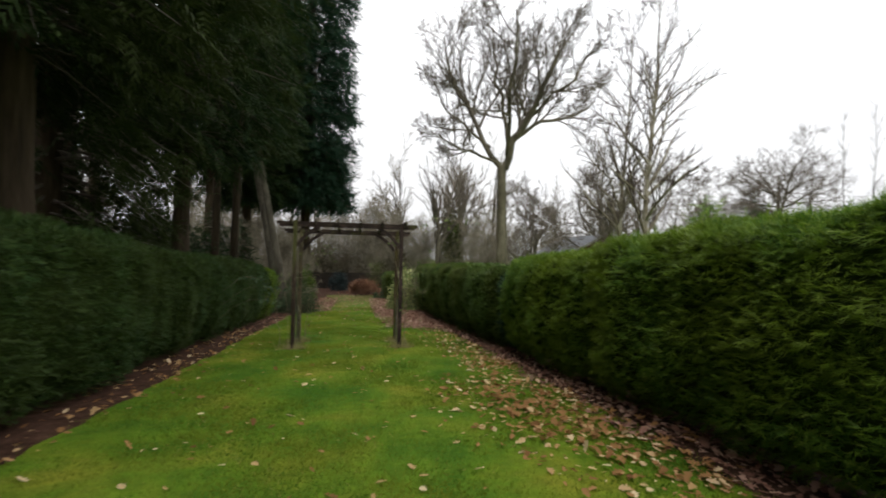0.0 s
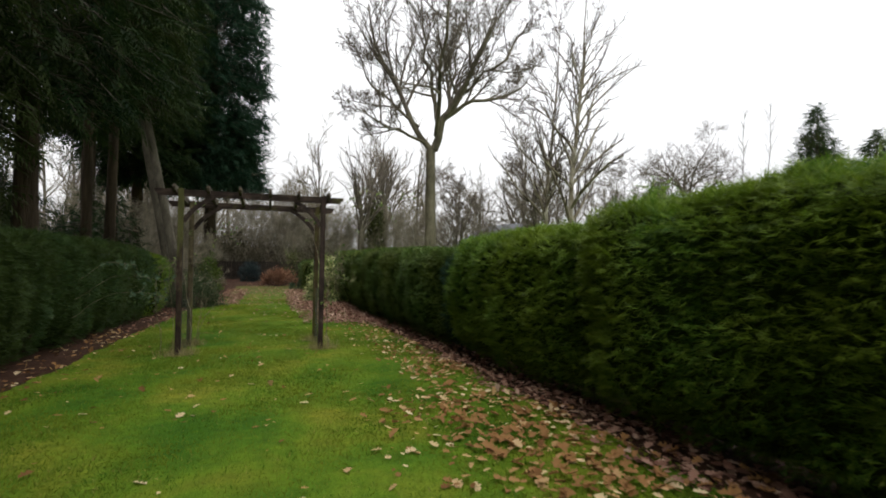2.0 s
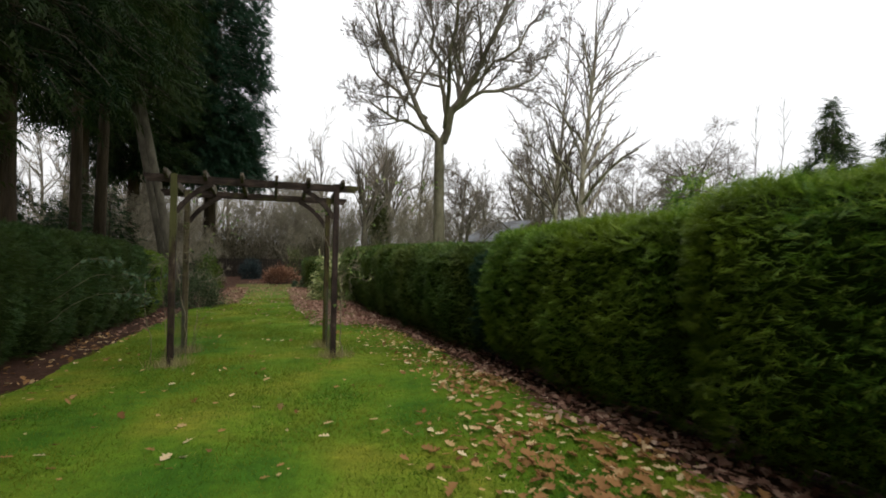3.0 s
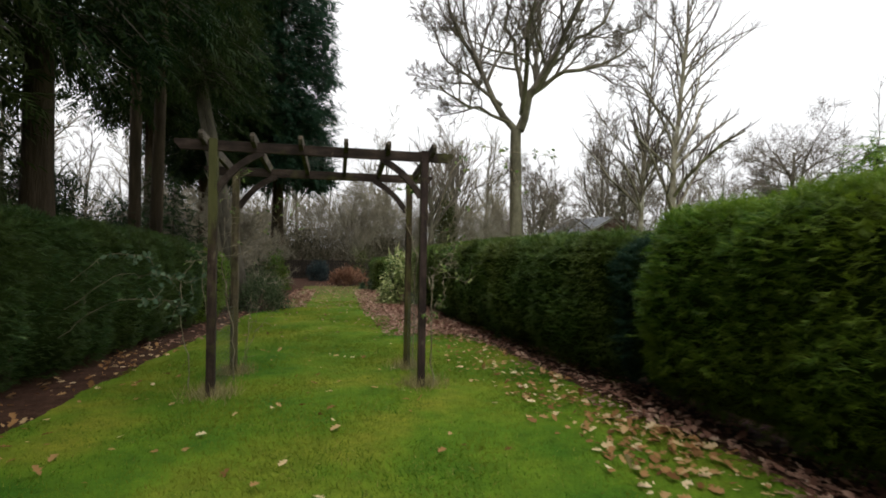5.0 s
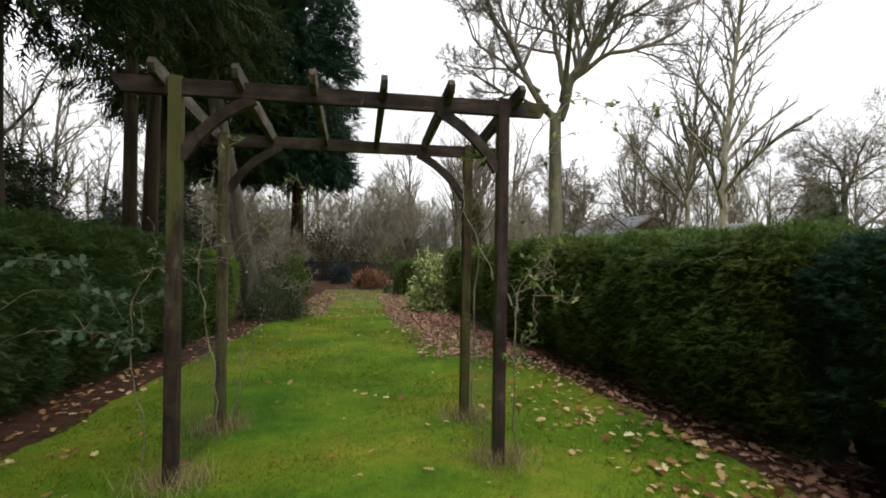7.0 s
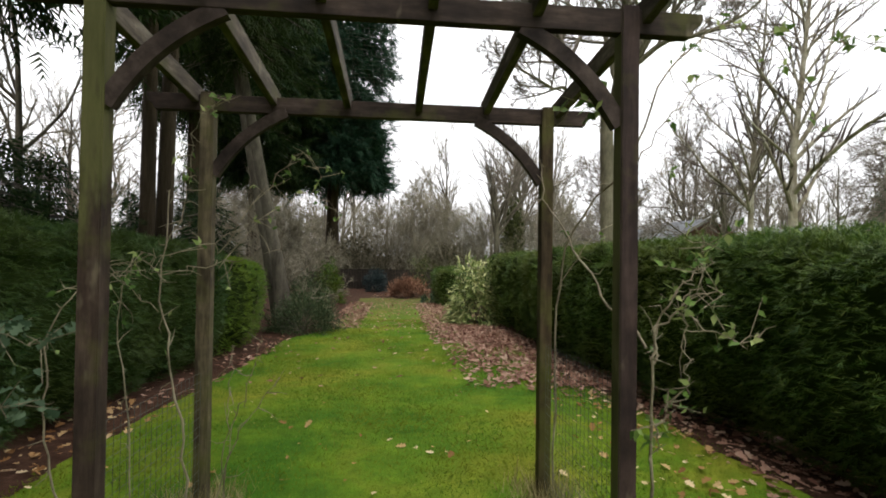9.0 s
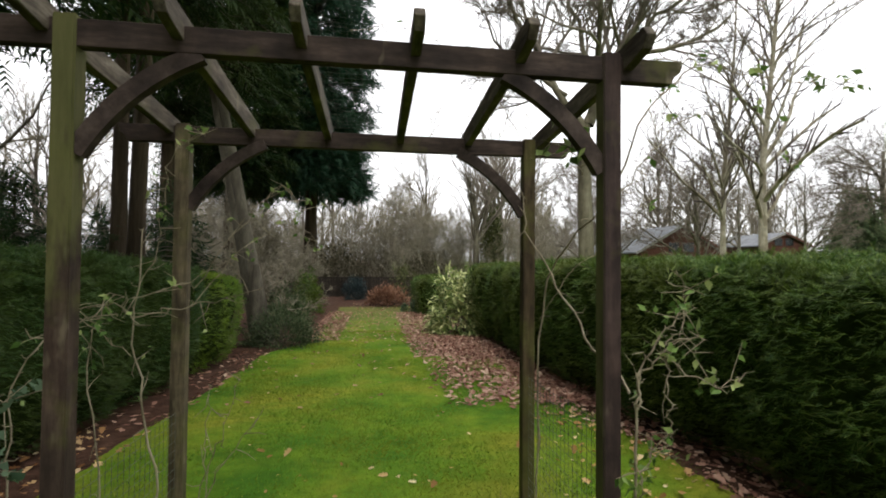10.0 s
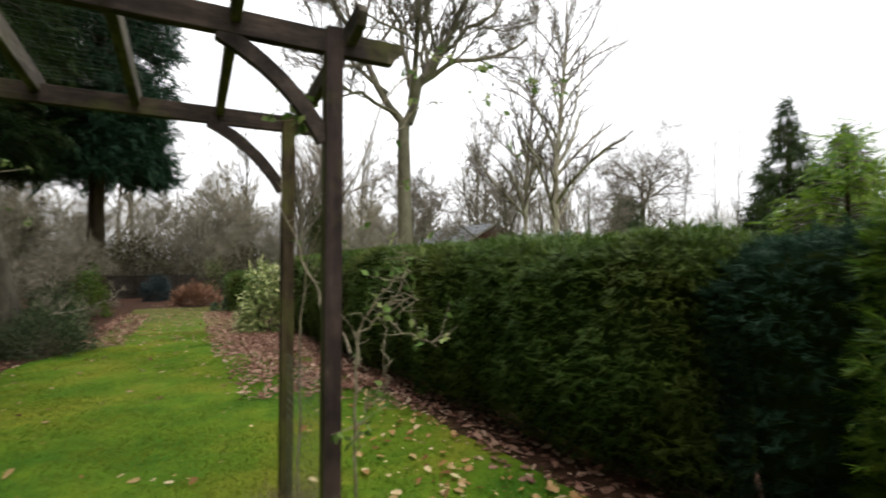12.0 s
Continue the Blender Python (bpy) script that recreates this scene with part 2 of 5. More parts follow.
M_GROUND = ground_material()
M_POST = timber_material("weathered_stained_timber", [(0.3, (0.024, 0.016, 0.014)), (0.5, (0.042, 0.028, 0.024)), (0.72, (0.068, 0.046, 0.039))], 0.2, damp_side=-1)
M_MOSSY = timber_material("mossy_timber", [(0.3, (0.024, 0.016, 0.009)), (0.5, (0.06, 0.042, 0.022)), (0.72, (0.12, 0.09, 0.05))], 0.85)
M_POST_A = timber_material("stained_timber_with_green_head", [(0.3, (0.024, 0.015, 0.011)), (0.5, (0.044, 0.030, 0.022)), (0.72, (0.080, 0.058, 0.042))], 0.4, algae_above=1.15)
M_POST_C = timber_material("faded_tan_timber", [(0.3, (0.045, 0.034, 0.020)), (0.5, (0.10, 0.080, 0.048)), (0.72, (0.19, 0.16, 0.10))], 0.55)
M_BEAM = timber_material("weathered_beam_timber", [(0.3, (0.018, 0.012, 0.009)), (0.5, (0.040, 0.028, 0.022)), (0.72, (0.080, 0.058, 0.046))], 0.4, (1.2, 7, 7))
M_RAFTER = timber_material("weathered_rafter_timber", [(0.3, (0.030, 0.022, 0.015)), (0.5, (0.085, 0.070, 0.050)), (0.72, (0.20, 0.175, 0.13))], 0.45, (8, 1.2, 8))
M_BRACE = surface("dark_stained_brace", [(0.3, (0.014, 0.010, 0.008)), (0.5, (0.036, 0.026, 0.021)), (0.72, (0.080, 0.060, 0.048))], 7, 40, rough=0.7, bump_strength=0.4, bump_dist=0.003)
M_WIRE = surface("galvanised_wire", [(0.3, (0.05, 0.06, 0.05)), (0.7, (0.13, 0.14, 0.12))], 8, rough=0.5)
M_BARK = surface("grey_bark", [(0.3, (0.035, 0.030, 0.022)), (0.5, (0.085, 0.075, 0.055)), (0.72, (0.16, 0.15, 0.11))], 2.2, 14, (1, 1, 0.35), bump_strength=0.9, bump_dist=0.03)
M_OAKBARK = surface("oak_bark", [(0.3, (0.04, 0.036, 0.024)), (0.5, (0.10, 0.09, 0.06)), (0.72, (0.18, 0.165, 0.115))], 1.6, 12, (1, 1, 0.4), bump_strength=0.9, bump_dist=0.03)
M_REDBARK = surface("red_brown_bark", [(0.3, (0.012, 0.009, 0.005)), (0.5, (0.034, 0.025, 0.014)), (0.72, (0.075, 0.056, 0.034))], 2.5, 16, (1, 1, 0.15), bump_strength=1.0, bump_dist=0.04)
M_BIRCHBARK = surface("birch_bark", [(0.3, (0.06, 0.05, 0.035)), (0.5, (0.16, 0.14, 0.10)), (0.75, (0.36, 0.34, 0.28))], 1.6, 8, (1, 1, 0.6))
M_TWIG = surface("dark_twigs", [(0.3, (0.070, 0.060, 0.048)), (0.7, (0.18, 0.155, 0.125))], 1.5)
M_BIRCHTWIG = surface("purple_brown_birch_twigs", [(0.3, (0.045, 0.034, 0.032)), (0.7, (0.10, 0.08, 0.07))], 1.5)
M_BRUSH = surface("grey_brown_brush", [(0.3, (0.118, 0.104, 0.074)), (0.7, (0.26, 0.232, 0.170))], 0.6)
M_CANE = surface("rose_cane", [(0.3, (0.10, 0.08, 0.05)), (0.7, (0.32, 0.28, 0.19))], 6)
M_CONIFER = leaf_material("dark_conifer_sprays", [(0.0, (0.006, 0.016, 0.006)), (0.5, (0.014, 0.033, 0.012)), (1.0, (0.034, 0.058, 0.016))], (0.038, 0.050, 0.012), 0.25)
M_CYPRESS = leaf_material("blue_green_cypress_sprays", [(0.0, (0.008, 0.026, 0.014)), (0.5, (0.018, 0.045, 0.026)), (1.0, (0.036, 0.072, 0.040))])
M_HEDGE = leaf_material("clipped_hedge_sprays", [(0.0, (0.034, 0.090, 0.011)), (0.5, (0.088, 0.178, 0.016)), (0.9, (0.165, 0.255, 0.026)), (1.0, (0.24, 0.30, 0.06))], (0.140, 0.195, 0.014), 0.9, rough=0.5, spec=0.22, glow=0.46)
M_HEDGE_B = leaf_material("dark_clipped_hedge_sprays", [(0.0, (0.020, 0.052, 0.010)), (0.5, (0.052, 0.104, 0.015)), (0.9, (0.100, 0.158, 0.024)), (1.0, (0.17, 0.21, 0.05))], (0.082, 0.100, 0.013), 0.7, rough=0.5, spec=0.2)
# bluish conifer green, darkened so the colour carries the tree shade
M_HEDGE_SHADED = leaf_material("blue_green_hedge_sprays_tree_shaded", [(0.0, (0.014, 0.040, 0.011)), (0.5, (0.034, 0.078, 0.018)), (0.9, (0.068, 0.118, 0.027)), (1.0, (0.13, 0.165, 0.05))], (0.050, 0.072, 0.013), 0.7, rough=0.5, spec=0.16)
# shade inside the hedge, put into a dark matt colour
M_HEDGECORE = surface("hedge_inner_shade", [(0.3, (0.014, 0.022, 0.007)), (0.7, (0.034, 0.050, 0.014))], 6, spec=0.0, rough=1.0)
M_GRASS = leaf_material("grass_blades", [(0.0, (0.036, 0.095, 0.009)), (0.5, (0.096, 0.170, 0.013)), (0.9, (0.165, 0.208, 0.024)), (1.0, (0.32, 0.29, 0.10))], (0.175, 0.192, 0.020), 1.6, spec=0.05)
M_DRYGRASS = leaf_material("dry_grass_tuft", [(0.0, (0.16, 0.14, 0.05)), (1.0, (0.45, 0.38, 0.20))])
M_LITTER = leaf_material("fallen_oak_leaves", [(0.0, (0.14, 0.066, 0.024)), (0.4, (0.34, 0.185, 0.075)), (0.75, (0.50, 0.335, 0.165)), (1.0, (0.68, 0.55, 0.35))], rough=0.7)
M_CARPET = leaf_material("matted_red_brown_leaves", [(0.0, (0.13, 0.060, 0.042)), (0.4, (0.26, 0.140, 0.100)), (0.8, (0.38, 0.235, 0.175)), (1.0, (0.52, 0.38, 0.28))], rough=0.7)
M_ROSELEAF = leaf_material("rose_leaves", [(0.0, (0.05, 0.10, 0.02)), (0.6, (0.13, 0.21, 0.05)), (1.0, (0.32, 0.36, 0.14))], rough=0.45)
M_PALELEAF = leaf_material("pale_bramble_leaves", [(0.0, (0.04, 0.075, 0.04)), (1.0, (0.14, 0.20, 0.12))])
M_VARIEG = leaf_material("variegated_leaves", [(0.0, (0.06, 0.11, 0.025)), (0.4, (0.20, 0.26, 0.07)), (1.0, (0.60, 0.60, 0.30))], rough=0.4, spec=0.3)
M_SHRUB = leaf_material("grey_green_shrub_leaves", [(0.0, (0.030, 0.050, 0.020)), (0.6, (0.062, 0.090, 0.040)), (1.0, (0.13, 0.145, 0.075))])
M_BLUE = leaf_material("blue_spruce_needles", [(0.0, (0.018, 0.030, 0.030)), (1.0, (0.060, 0.085, 0.085))])
M_FERN = leaf_material("dead_bracken", [(0.0, (0.11, 0.055, 0.035)), (1.0, (0.34, 0.19, 0.12))])
M_IVY = leaf_material("ivy_leaves", [(0.0, (0.035, 0.048, 0.016)), (1.0, (0.12, 0.125, 0.05))])
M_OLIVE = leaf_material("dull_olive_leaves", [(0.0, (0.050, 0.046, 0.026)), (0.6, (0.085, 0.078, 0.045)), (1.0, (0.14, 0.125, 0.08))], glow=0.2)
M_FENCE = timber_material("dark_fence_boards", [(0.3, (0.016, 0.012, 0.010)), (0.5, (0.035, 0.028, 0.022)), (0.72, (0.07, 0.058, 0.046))], 0.2)
M_REDFENCE = timber_material("red_brown_fence_boards", [(0.3, (0.06, 0.026, 0.016)), (0.5, (0.12, 0.055, 0.034)), (0.72, (0.18, 0.09, 0.06))], 0.0)
M_BRICK = surface("red_brown_boarding", [(0.3, (0.045, 0.018, 0.013)), (0.7, (0.12, 0.055, 0.042))], 3, 20, (0.3, 0.3, 6))
M_ROOF = surface("grey_felt_roof", [(0.3, (0.085, 0.090, 0.098)), (0.7, (0.16, 0.165, 0.175))], 1.2, 20)
M_TRIM = surface("grey_painted_trim", [(0.3, (0.16, 0.15, 0.14)), (0.7, (0.26, 0.25, 0.23))], 4)
M_PANE = surface("dark_window_glass", [(0.3, (0.010, 0.011, 0.013)), (0.7, (0.022, 0.024, 0.027))], 2, rough=0.15, spec=0.5, bump_strength=0.0)
M_POLE = surface("grey_pole", [(0.3, (0.16, 0.17, 0.18)), (0.7, (0.26, 0.27, 0.28))], 3)


# ---- ground ----
def build_ground():
    def spread(fine_lo, fine_hi, step, far):
        mid = np.arange(fine_lo, fine_hi + 1e-6, step)
        out = np.geomspace(1.0, far, 26)
        return np.concatenate([fine_lo - out[::-1], mid, fine_hi + out])
    xs, ys = spread(-6, 6, 0.2, 1500), spread(-6, 42, 0.2, 1500)
    gx, gy = np.meshgrid(xs, ys)
    z = gz(gy) + 0.006 * np.sin(gx * 2.1 + gy * 1.3) + 0.004 * np.sin(gx * 4.7 - gy * 3.1) + 0.003 * np.sin(gy * 5.3)
    n, k = gx.shape
    i = (np.arange(n - 1)[:, None] * k + np.arange(k - 1)[None]).ravel()
    me = np_mesh("ground", np.stack([gx, gy, z], 2).reshape(-1, 3), np.stack([i, i + 1, i + k + 1, i + k], 1), smooth=True)
    me.materials.append(M_GROUND)
    tagged(new("ground", me), "mossy green lawn sloping gently between soil strips under hedges", "ground", kind="structure")


build_ground()

# small templates: verts and tris, y along the axis, z the upper side
FAN = (np.array([[-0.05, 0, 0], [0.05, 0, 0], [0.0, 1.0, -0.06], [0.0, 0.05, 0.0], [0.10, 0.30, 0.02], [0.48, 0.80, -0.04], [-0.10, 0.30, 0.02], [0.0, 0.05, 0.0], [-0.46, 0.84, -0.05],
                 [-0.04, 0.40, 0.01], [0.10, 0.52, 0.01], [0.24, 1.02, -0.03], [-0.09, 0.50, 0.01], [0.03, 0.42, 0.01], [-0.25, 1.05, -0.03]]),
       np.array([[0, 1, 2], [3, 4, 5], [6, 7, 8], [9, 10, 11], [12, 13, 14]]))
LEAF = (np.array([[0, 0, 0], [0.30, 0.35, 0.05], [0, 0.4, -0.04], [-0.30, 0.35, 0.05], [0, 1.0, 0.0]]),
        np.array([[0, 1, 2], [0, 2, 3], [1, 4, 2], [2, 4, 3]]))
LOBED = (np.array([1.2, 1.0, 1.0]) * np.array([[0, 0, 0], [0.20, 0.22, 0.10], [0.12, 0.36, 0.05], [0.36, 0.52, 0.16], [0.16, 0.62, 0.06], [0.26, 0.82, 0.12], [0, 1.0, 0.03],
                   [-0.26, 0.82, 0.14], [-0.16, 0.62, 0.05], [-0.36, 0.52, 0.13], [-0.12, 0.36, 0.04], [-0.20, 0.22, 0.11], [0, 0.5, 0.0]]),
         np.array([[12, i, i + 1] for i in range(11)] + [[12, 11, 0]]))
BLADE = (np.array([[-0.06, 0, 0], [0.06, 0, 0], [0.0, 1.0, 0.15]]), np.array([[0, 1, 2]]))
LONGLEAF = (np.array([[0, 0, 0], [0.13, 0.4, 0.03], [0, 0.45, -0.02], [-0.13, 0.4, 0.03], [0, 1.0, -0.12]]),
            np.array([[0, 1, 2], [0, 2, 3], [1, 4, 2], [2, 4, 3]]))
# a drooping conifer spray with side shoots
_sv, _sf = [], []
for _k in range(5):
    _y = _k / 5
    for _s in (-1, 1):
        _b = len(_sv)
        _l = 0.26 * (1.05 - 0.8 * _y)
        _sv += [[0, _y, -0.12 * _y * _y], [_s * _l, _y + 0.30, -0.12 * _y * _y - 0.12], [0, _y + 0.13, -0.12 * (_y + 0.13) ** 2]]
        _sf.append([_b, _b + 1, _b + 2] if _s > 0 else [_b, _b + 2, _b + 1])
SPRAY = (np.array(_sv), np.array(_sf))


# a spray of bare twigs
TWIGS = (np.array([[-0.012, 0, 0], [0.012, 0, 0], [0.05, 1, 0], [0, 0.2, 0], [0.01, 0.22, 0.01], [0.42, 0.8, 0.1], [0, 0.35, 0], [0.01, 0.37, -0.01], [-0.38, 0.9, -0.12], [0, 0.1, 0], [0, 0.12, 0.02], [0.1, 0.7, 0.4]]),
         np.array([[0, 1, 2], [3, 4, 5], [6, 7, 8], [9, 10, 11]]))


FINE = (TWIGS[0] + np.array([[-0.016, 0, 0], [0.016, 0, 0], [0, 0, 0], [0, 0, -0.02], [0, 0, 0.02], [0, 0, 0], [0, -0.02, 0], [0, 0.02, 0], [0, 0, 0], [-0.02, 0, 0], [0.02, 0, 0], [0, 0, 0]]), TWIGS[1])


# ---- hedges ----
def hedge(label, y0, y1, face, side, depth, tops, density, mat, scallop=0.0, leaf=0.064, undercut=0.30, foot=0.05):
    """A clipped hedge along y. face: x of the side towards the lawn; side: +1 if the hedge lies to its right."""
    root = thing("hedge", label, "hedge", (face + side * depth / 2, (y0 + y1) / 2, float(gz((y0 + y1) / 2))), "garden hedges")
    ty, tz = zip(*tops)
    ph = rng.uniform(0, 6.28, 12)

    def lump(a, b):
        v = 0.045 * np.sin(a * 3.1 + ph[0] + 0.8 * np.sin(b * 2.3)) + 0.03 * np.sin(a * 7.3 + b * 4.1 + ph[1]) + 0.02 * np.sin(b * 9 + a * 2.2 + ph[2])
        return v - scallop * np.abs(np.sin(a * np.pi / 0.95 + ph[3])) ** 0.7

    def shell(y, u):
        """u: 0 to 1 up the front, 1 to 2 across the top, 2 to 3 down the back."""
        top, low = np.interp(y, ty, tz), gz(y) + foot
        endf = np.clip(np.minimum(y - y0, y1 - y) / 0.45, 0, 1)
        endr = np.sqrt(1 - (1 - endf) ** 2)
        w = depth * (0.35 + 0.65 * endr)
        h = np.where(u < 1, u, np.where(u < 2, 1, 3 - u))
        inset = np.interp(h, [0, 0.2, 0.45, 0.8, 0.95, 1.0], [undercut, 0.12, 0.02, 0.0, 0.05, 0.14])
        across = np.where(u < 1, inset, np.where(u < 2, 0.14 + (u - 1) * (depth - 0.28), depth - inset))
        off = (across - depth / 2) * w / depth
        out = np.where(u < 1, -1, np.where(u < 2, 0, 1))
        bulge = lump(y, h * (top - low))
        x = face + side * (depth / 2 + off + out * bulge)
        z = low + (top - low) * np.minimum(h, 1) * (0.86 + 0.14 * endr) + np.where(h > 0.9, 0.6 * lump(y * 1.3 + 2, across), 0)
        z = z + 0.05 * (1 - 4 * (np.clip(u - 1, 0, 1) - 0.5) ** 2) * ((u > 1) & (u < 2))
        n = np.stack([side * out.astype(float), 0 * y, np.where((u >= 1) & (u < 2), 1.0, np.where(h > 0.92, 0.8, -0.1))], -1)
        n[..., 1] += np.where(y - y0 < 0.4, -1.6 * (1 - endr), 0) + np.where(y1 - y < 0.4, 1.6 * (1 - endr), 0)
        return np.stack([x, y, z], -1), n
    # inner shell, coloured dark to stand in for the shade behind the sprays
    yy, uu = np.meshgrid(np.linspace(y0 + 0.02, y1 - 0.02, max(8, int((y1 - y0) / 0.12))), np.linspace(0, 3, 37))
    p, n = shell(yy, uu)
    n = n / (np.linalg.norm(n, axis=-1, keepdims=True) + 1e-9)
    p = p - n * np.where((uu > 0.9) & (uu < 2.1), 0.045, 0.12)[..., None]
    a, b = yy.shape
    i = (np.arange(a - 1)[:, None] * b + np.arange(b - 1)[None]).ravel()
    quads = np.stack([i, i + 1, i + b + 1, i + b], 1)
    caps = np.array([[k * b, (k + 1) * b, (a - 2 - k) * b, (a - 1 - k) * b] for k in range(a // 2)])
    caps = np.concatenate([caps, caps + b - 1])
    part("core", np_mesh("core", p.reshape(-1, 3), [quads, caps]), M_HEDGECORE, root, "dark shell coloured as the shaded inside of the hedge")
    # sprays over the whole shell, fewer at the back
    area = (y1 - y0) * 3.9
    count = int(area * density * 1.35)
    u = rng.uniform(0, 3, int(count * 1.0))
    keep = (u < 1.5) | (rng.uniform(size=len(u)) < np.where(u < 2, 0.85, 0.12))
    u = np.concatenate([u[keep], rng.uniform(0.86, 1.12, int(count * 0.09))])
    y = rng.uniform(y0, y1, len(u))
    ends = rng.uniform(size=len(u)) < min(0.25, 0.5 / (y1 - y0))
    y = np.where(ends, np.where(rng.uniform(size=len(u)) < 0.5, y0 + rng.uniform(0, 0.4, len(u)) ** 1.5, y1 - rng.uniform(0, 0.4, len(u)) ** 1.5), y)
    p, n = shell(y, u)
    n = n / (np.linalg.norm(n, axis=-1, keepdims=True) + 1e-9)
    # shelves of sprays, longer than they are high, with dark hollows between them
    a, b = p[:, 1] + 0.25 * np.sin(p[:, 2] * 3.1 + ph[4]), p[:, 2]
    shelf = (np.sin(a * 13 + b * 9 + ph[5]) * np.sin(b * 29 + 1.9 * np.sin(a * 5.3 + ph[6])) + 0.7 * np.sin(a * 23 - b * 14 + ph[7]) * np.sin(b * 47 + 2.3 * np.sin(a * 9.1 + ph[8])))
    on_side = (u < 0.93) | (u > 2.07)
    p = p + n * (rng.normal(-0.01, 0.026, len(u)) + np.where(on_side, 0.034, 0.012) * shelf)[:, None]
    m = int(density * 0.5)
    for ye, way in ((y0, -1.0), (y1, 1.0)):
        q, _ = shell(np.full(m, ye - way * 0.005), rng.uniform(0, 3, m))
        mid = face + side * depth / 2
        q[:, 0] = mid + (q[:, 0] - mid) * rng.uniform(size=m)
        q[:, 1] += way * rng.uniform(0.0, 0.05, m)
        p, n = np.concatenate([p, q]), np.concatenate([n, np.tile([0.0, way, 0.1], (m, 1))])
    u = np.concatenate([u, np.full(2 * m, 0.5)])
    upper = np.where(n[:, 2:3] > 0.5, 1.0, 0.0)
    ax = n * (0.75 - 0.35 * upper) + unit(len(u)) * (0.55 + 0.3 * upper) * np.array([1.0, 1.1, 0.85]) + np.array([0, 0, 0.02])
    part("foliage", scatter("foliage", FAN, p, ax, n * 0.5 + unit(len(u)) * 0.4 + np.array([0, 0, 0.75]), leaf * rng.uniform(0.65, 1.35, len(u))[:, None] * np.array([1.0, 1.15, 1.0])), mat, root, kind="stuff")
    for y in np.arange(y0 + 0.5, y1, 1.15):
        yy = y + rng.uniform(-0.3, 0.3)
        x = face + side * (undercut + 0.22)
        part("stem", tube_mesh("stem", [(bend((x, yy, float(gz(yy)) - 0.05), (x + rng.uniform(-0.1, 0.1), yy + rng.uniform(-0.1, 0.1), float(gz(yy)) + 0.6), 0, 4, 0.01), [0.075, 0.06, 0.055, 0.05])]), M_REDBARK, root)
    return root


hedge("tall clipped evergreen hedge with dense green sprays beside the lawn", -1.0, 5.75, 2.70, 1, 1.2, [(-1, 1.79), (3.4, 1.67), (5.6, 1.58), (5.75, 1.56)], 1500, M_HEDGE, leaf=0.074, undercut=0.40)
hedge("clipped evergreen hedge stepping down towards the pergola, bulging green face", 5.7, 8.95, 2.70, 1, 1.15, [(5.7, 1.48), (8.7, 1.35), (9, 1.30)], 1500, M_HEDGE, leaf=0.074, undercut=0.38)
hedge("narrow recessed dark blue-green conifer standing between two hedge lengths", 8.75, 9.65, 2.88, 1, 0.9, [(8.7, 1.18), (9.7, 1.18)], 1200, M_CYPRESS, leaf=0.07)
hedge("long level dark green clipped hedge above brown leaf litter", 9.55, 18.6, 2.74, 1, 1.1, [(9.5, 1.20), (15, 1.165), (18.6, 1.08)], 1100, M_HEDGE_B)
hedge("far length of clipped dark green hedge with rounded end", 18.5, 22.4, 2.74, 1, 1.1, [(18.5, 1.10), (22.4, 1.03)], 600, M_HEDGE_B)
# both left hedges wear the sprays with tree shade in their colour
hedge("tall clipped green hedge, darkened for tree shade, with rounded end along the soil strip", -1.0, 7.75, -2.42, -1, 1.3, [(-1, 1.88), (4.5, 1.64), (7.6, 1.49), (7.8, 1.44)], 1300, M_HEDGE_SHADED, 0.04)
hedge("lower hedge of columnar conifers grown together along the soil strip", 7.7, 16.6, -2.52, -1, 1.2, [(7.7, 1.41), (10.4, 1.33), (14.2, 1.19), (16.6, 1.0)], 1100, M_HEDGE_SHADED, 0.09)
hedge("sloping yellowish end of the conifer hedge", 16.5, 18.7, -2.48, -1, 1.1, [(16.5, 0.99), (18.0, 0.84), (18.7, 0.76)], 800, M_HEDGE, 0.09)
hedge("small square-cut dark hedge block at the far border", 27.0, 29.8, 1.8, 1, 1.3, [(27, 0.50), (29.8, 0.48)], 350, M_HEDGE_B, undercut=0.1, leaf=0.10)


# ---- pergola ----
def curved_brace(bm, foot, head, y, width, thick, bulge):
    """An arched board from a post to a beam, in the plane y."""
    a, b = np.array(foot), np.array(head)
    d = b - a
    nrm = np.array([-d[1], d[0]]) / np.linalg.norm(d)
    if nrm[1] < 0:
        nrm = -nrm
    rows = []
    for t in np.linspace(0, 1, 12):
        c = a + d * t + nrm * bulge * 4 * t * (1 - t)
        g = d + nrm * bulge * 4 * (1 - 2 * t)
        g = np.array([-g[1], g[0]]) / np.linalg.norm(g)
        rows.append([bm.verts.new((c[0] + s * g[0] * width / 2, y + q * thick / 2, c[1] + s * g[1] * width / 2)) for s, q in ((-1, -1), (1, -1), (1, 1), (-1, 1))])
    for r, q in zip(rows, rows[1:]):
        for k in range(4):
            bm.faces.new((r[k], r[(k + 1) % 4], q[(k + 1) % 4], q[k]))
    bm.faces.new(rows[0][::-1])
    bm.faces.new(rows[-1])
    bmesh.ops.recalc_face_normals(bm, faces=bm.faces)


FRONT, BACK = 10.0, 11.04
pergola = thing("pergola", "weathered dark-stained timber pergola arch with mossy posts on lawn", "pergola", (0, 10.5, -0.34))
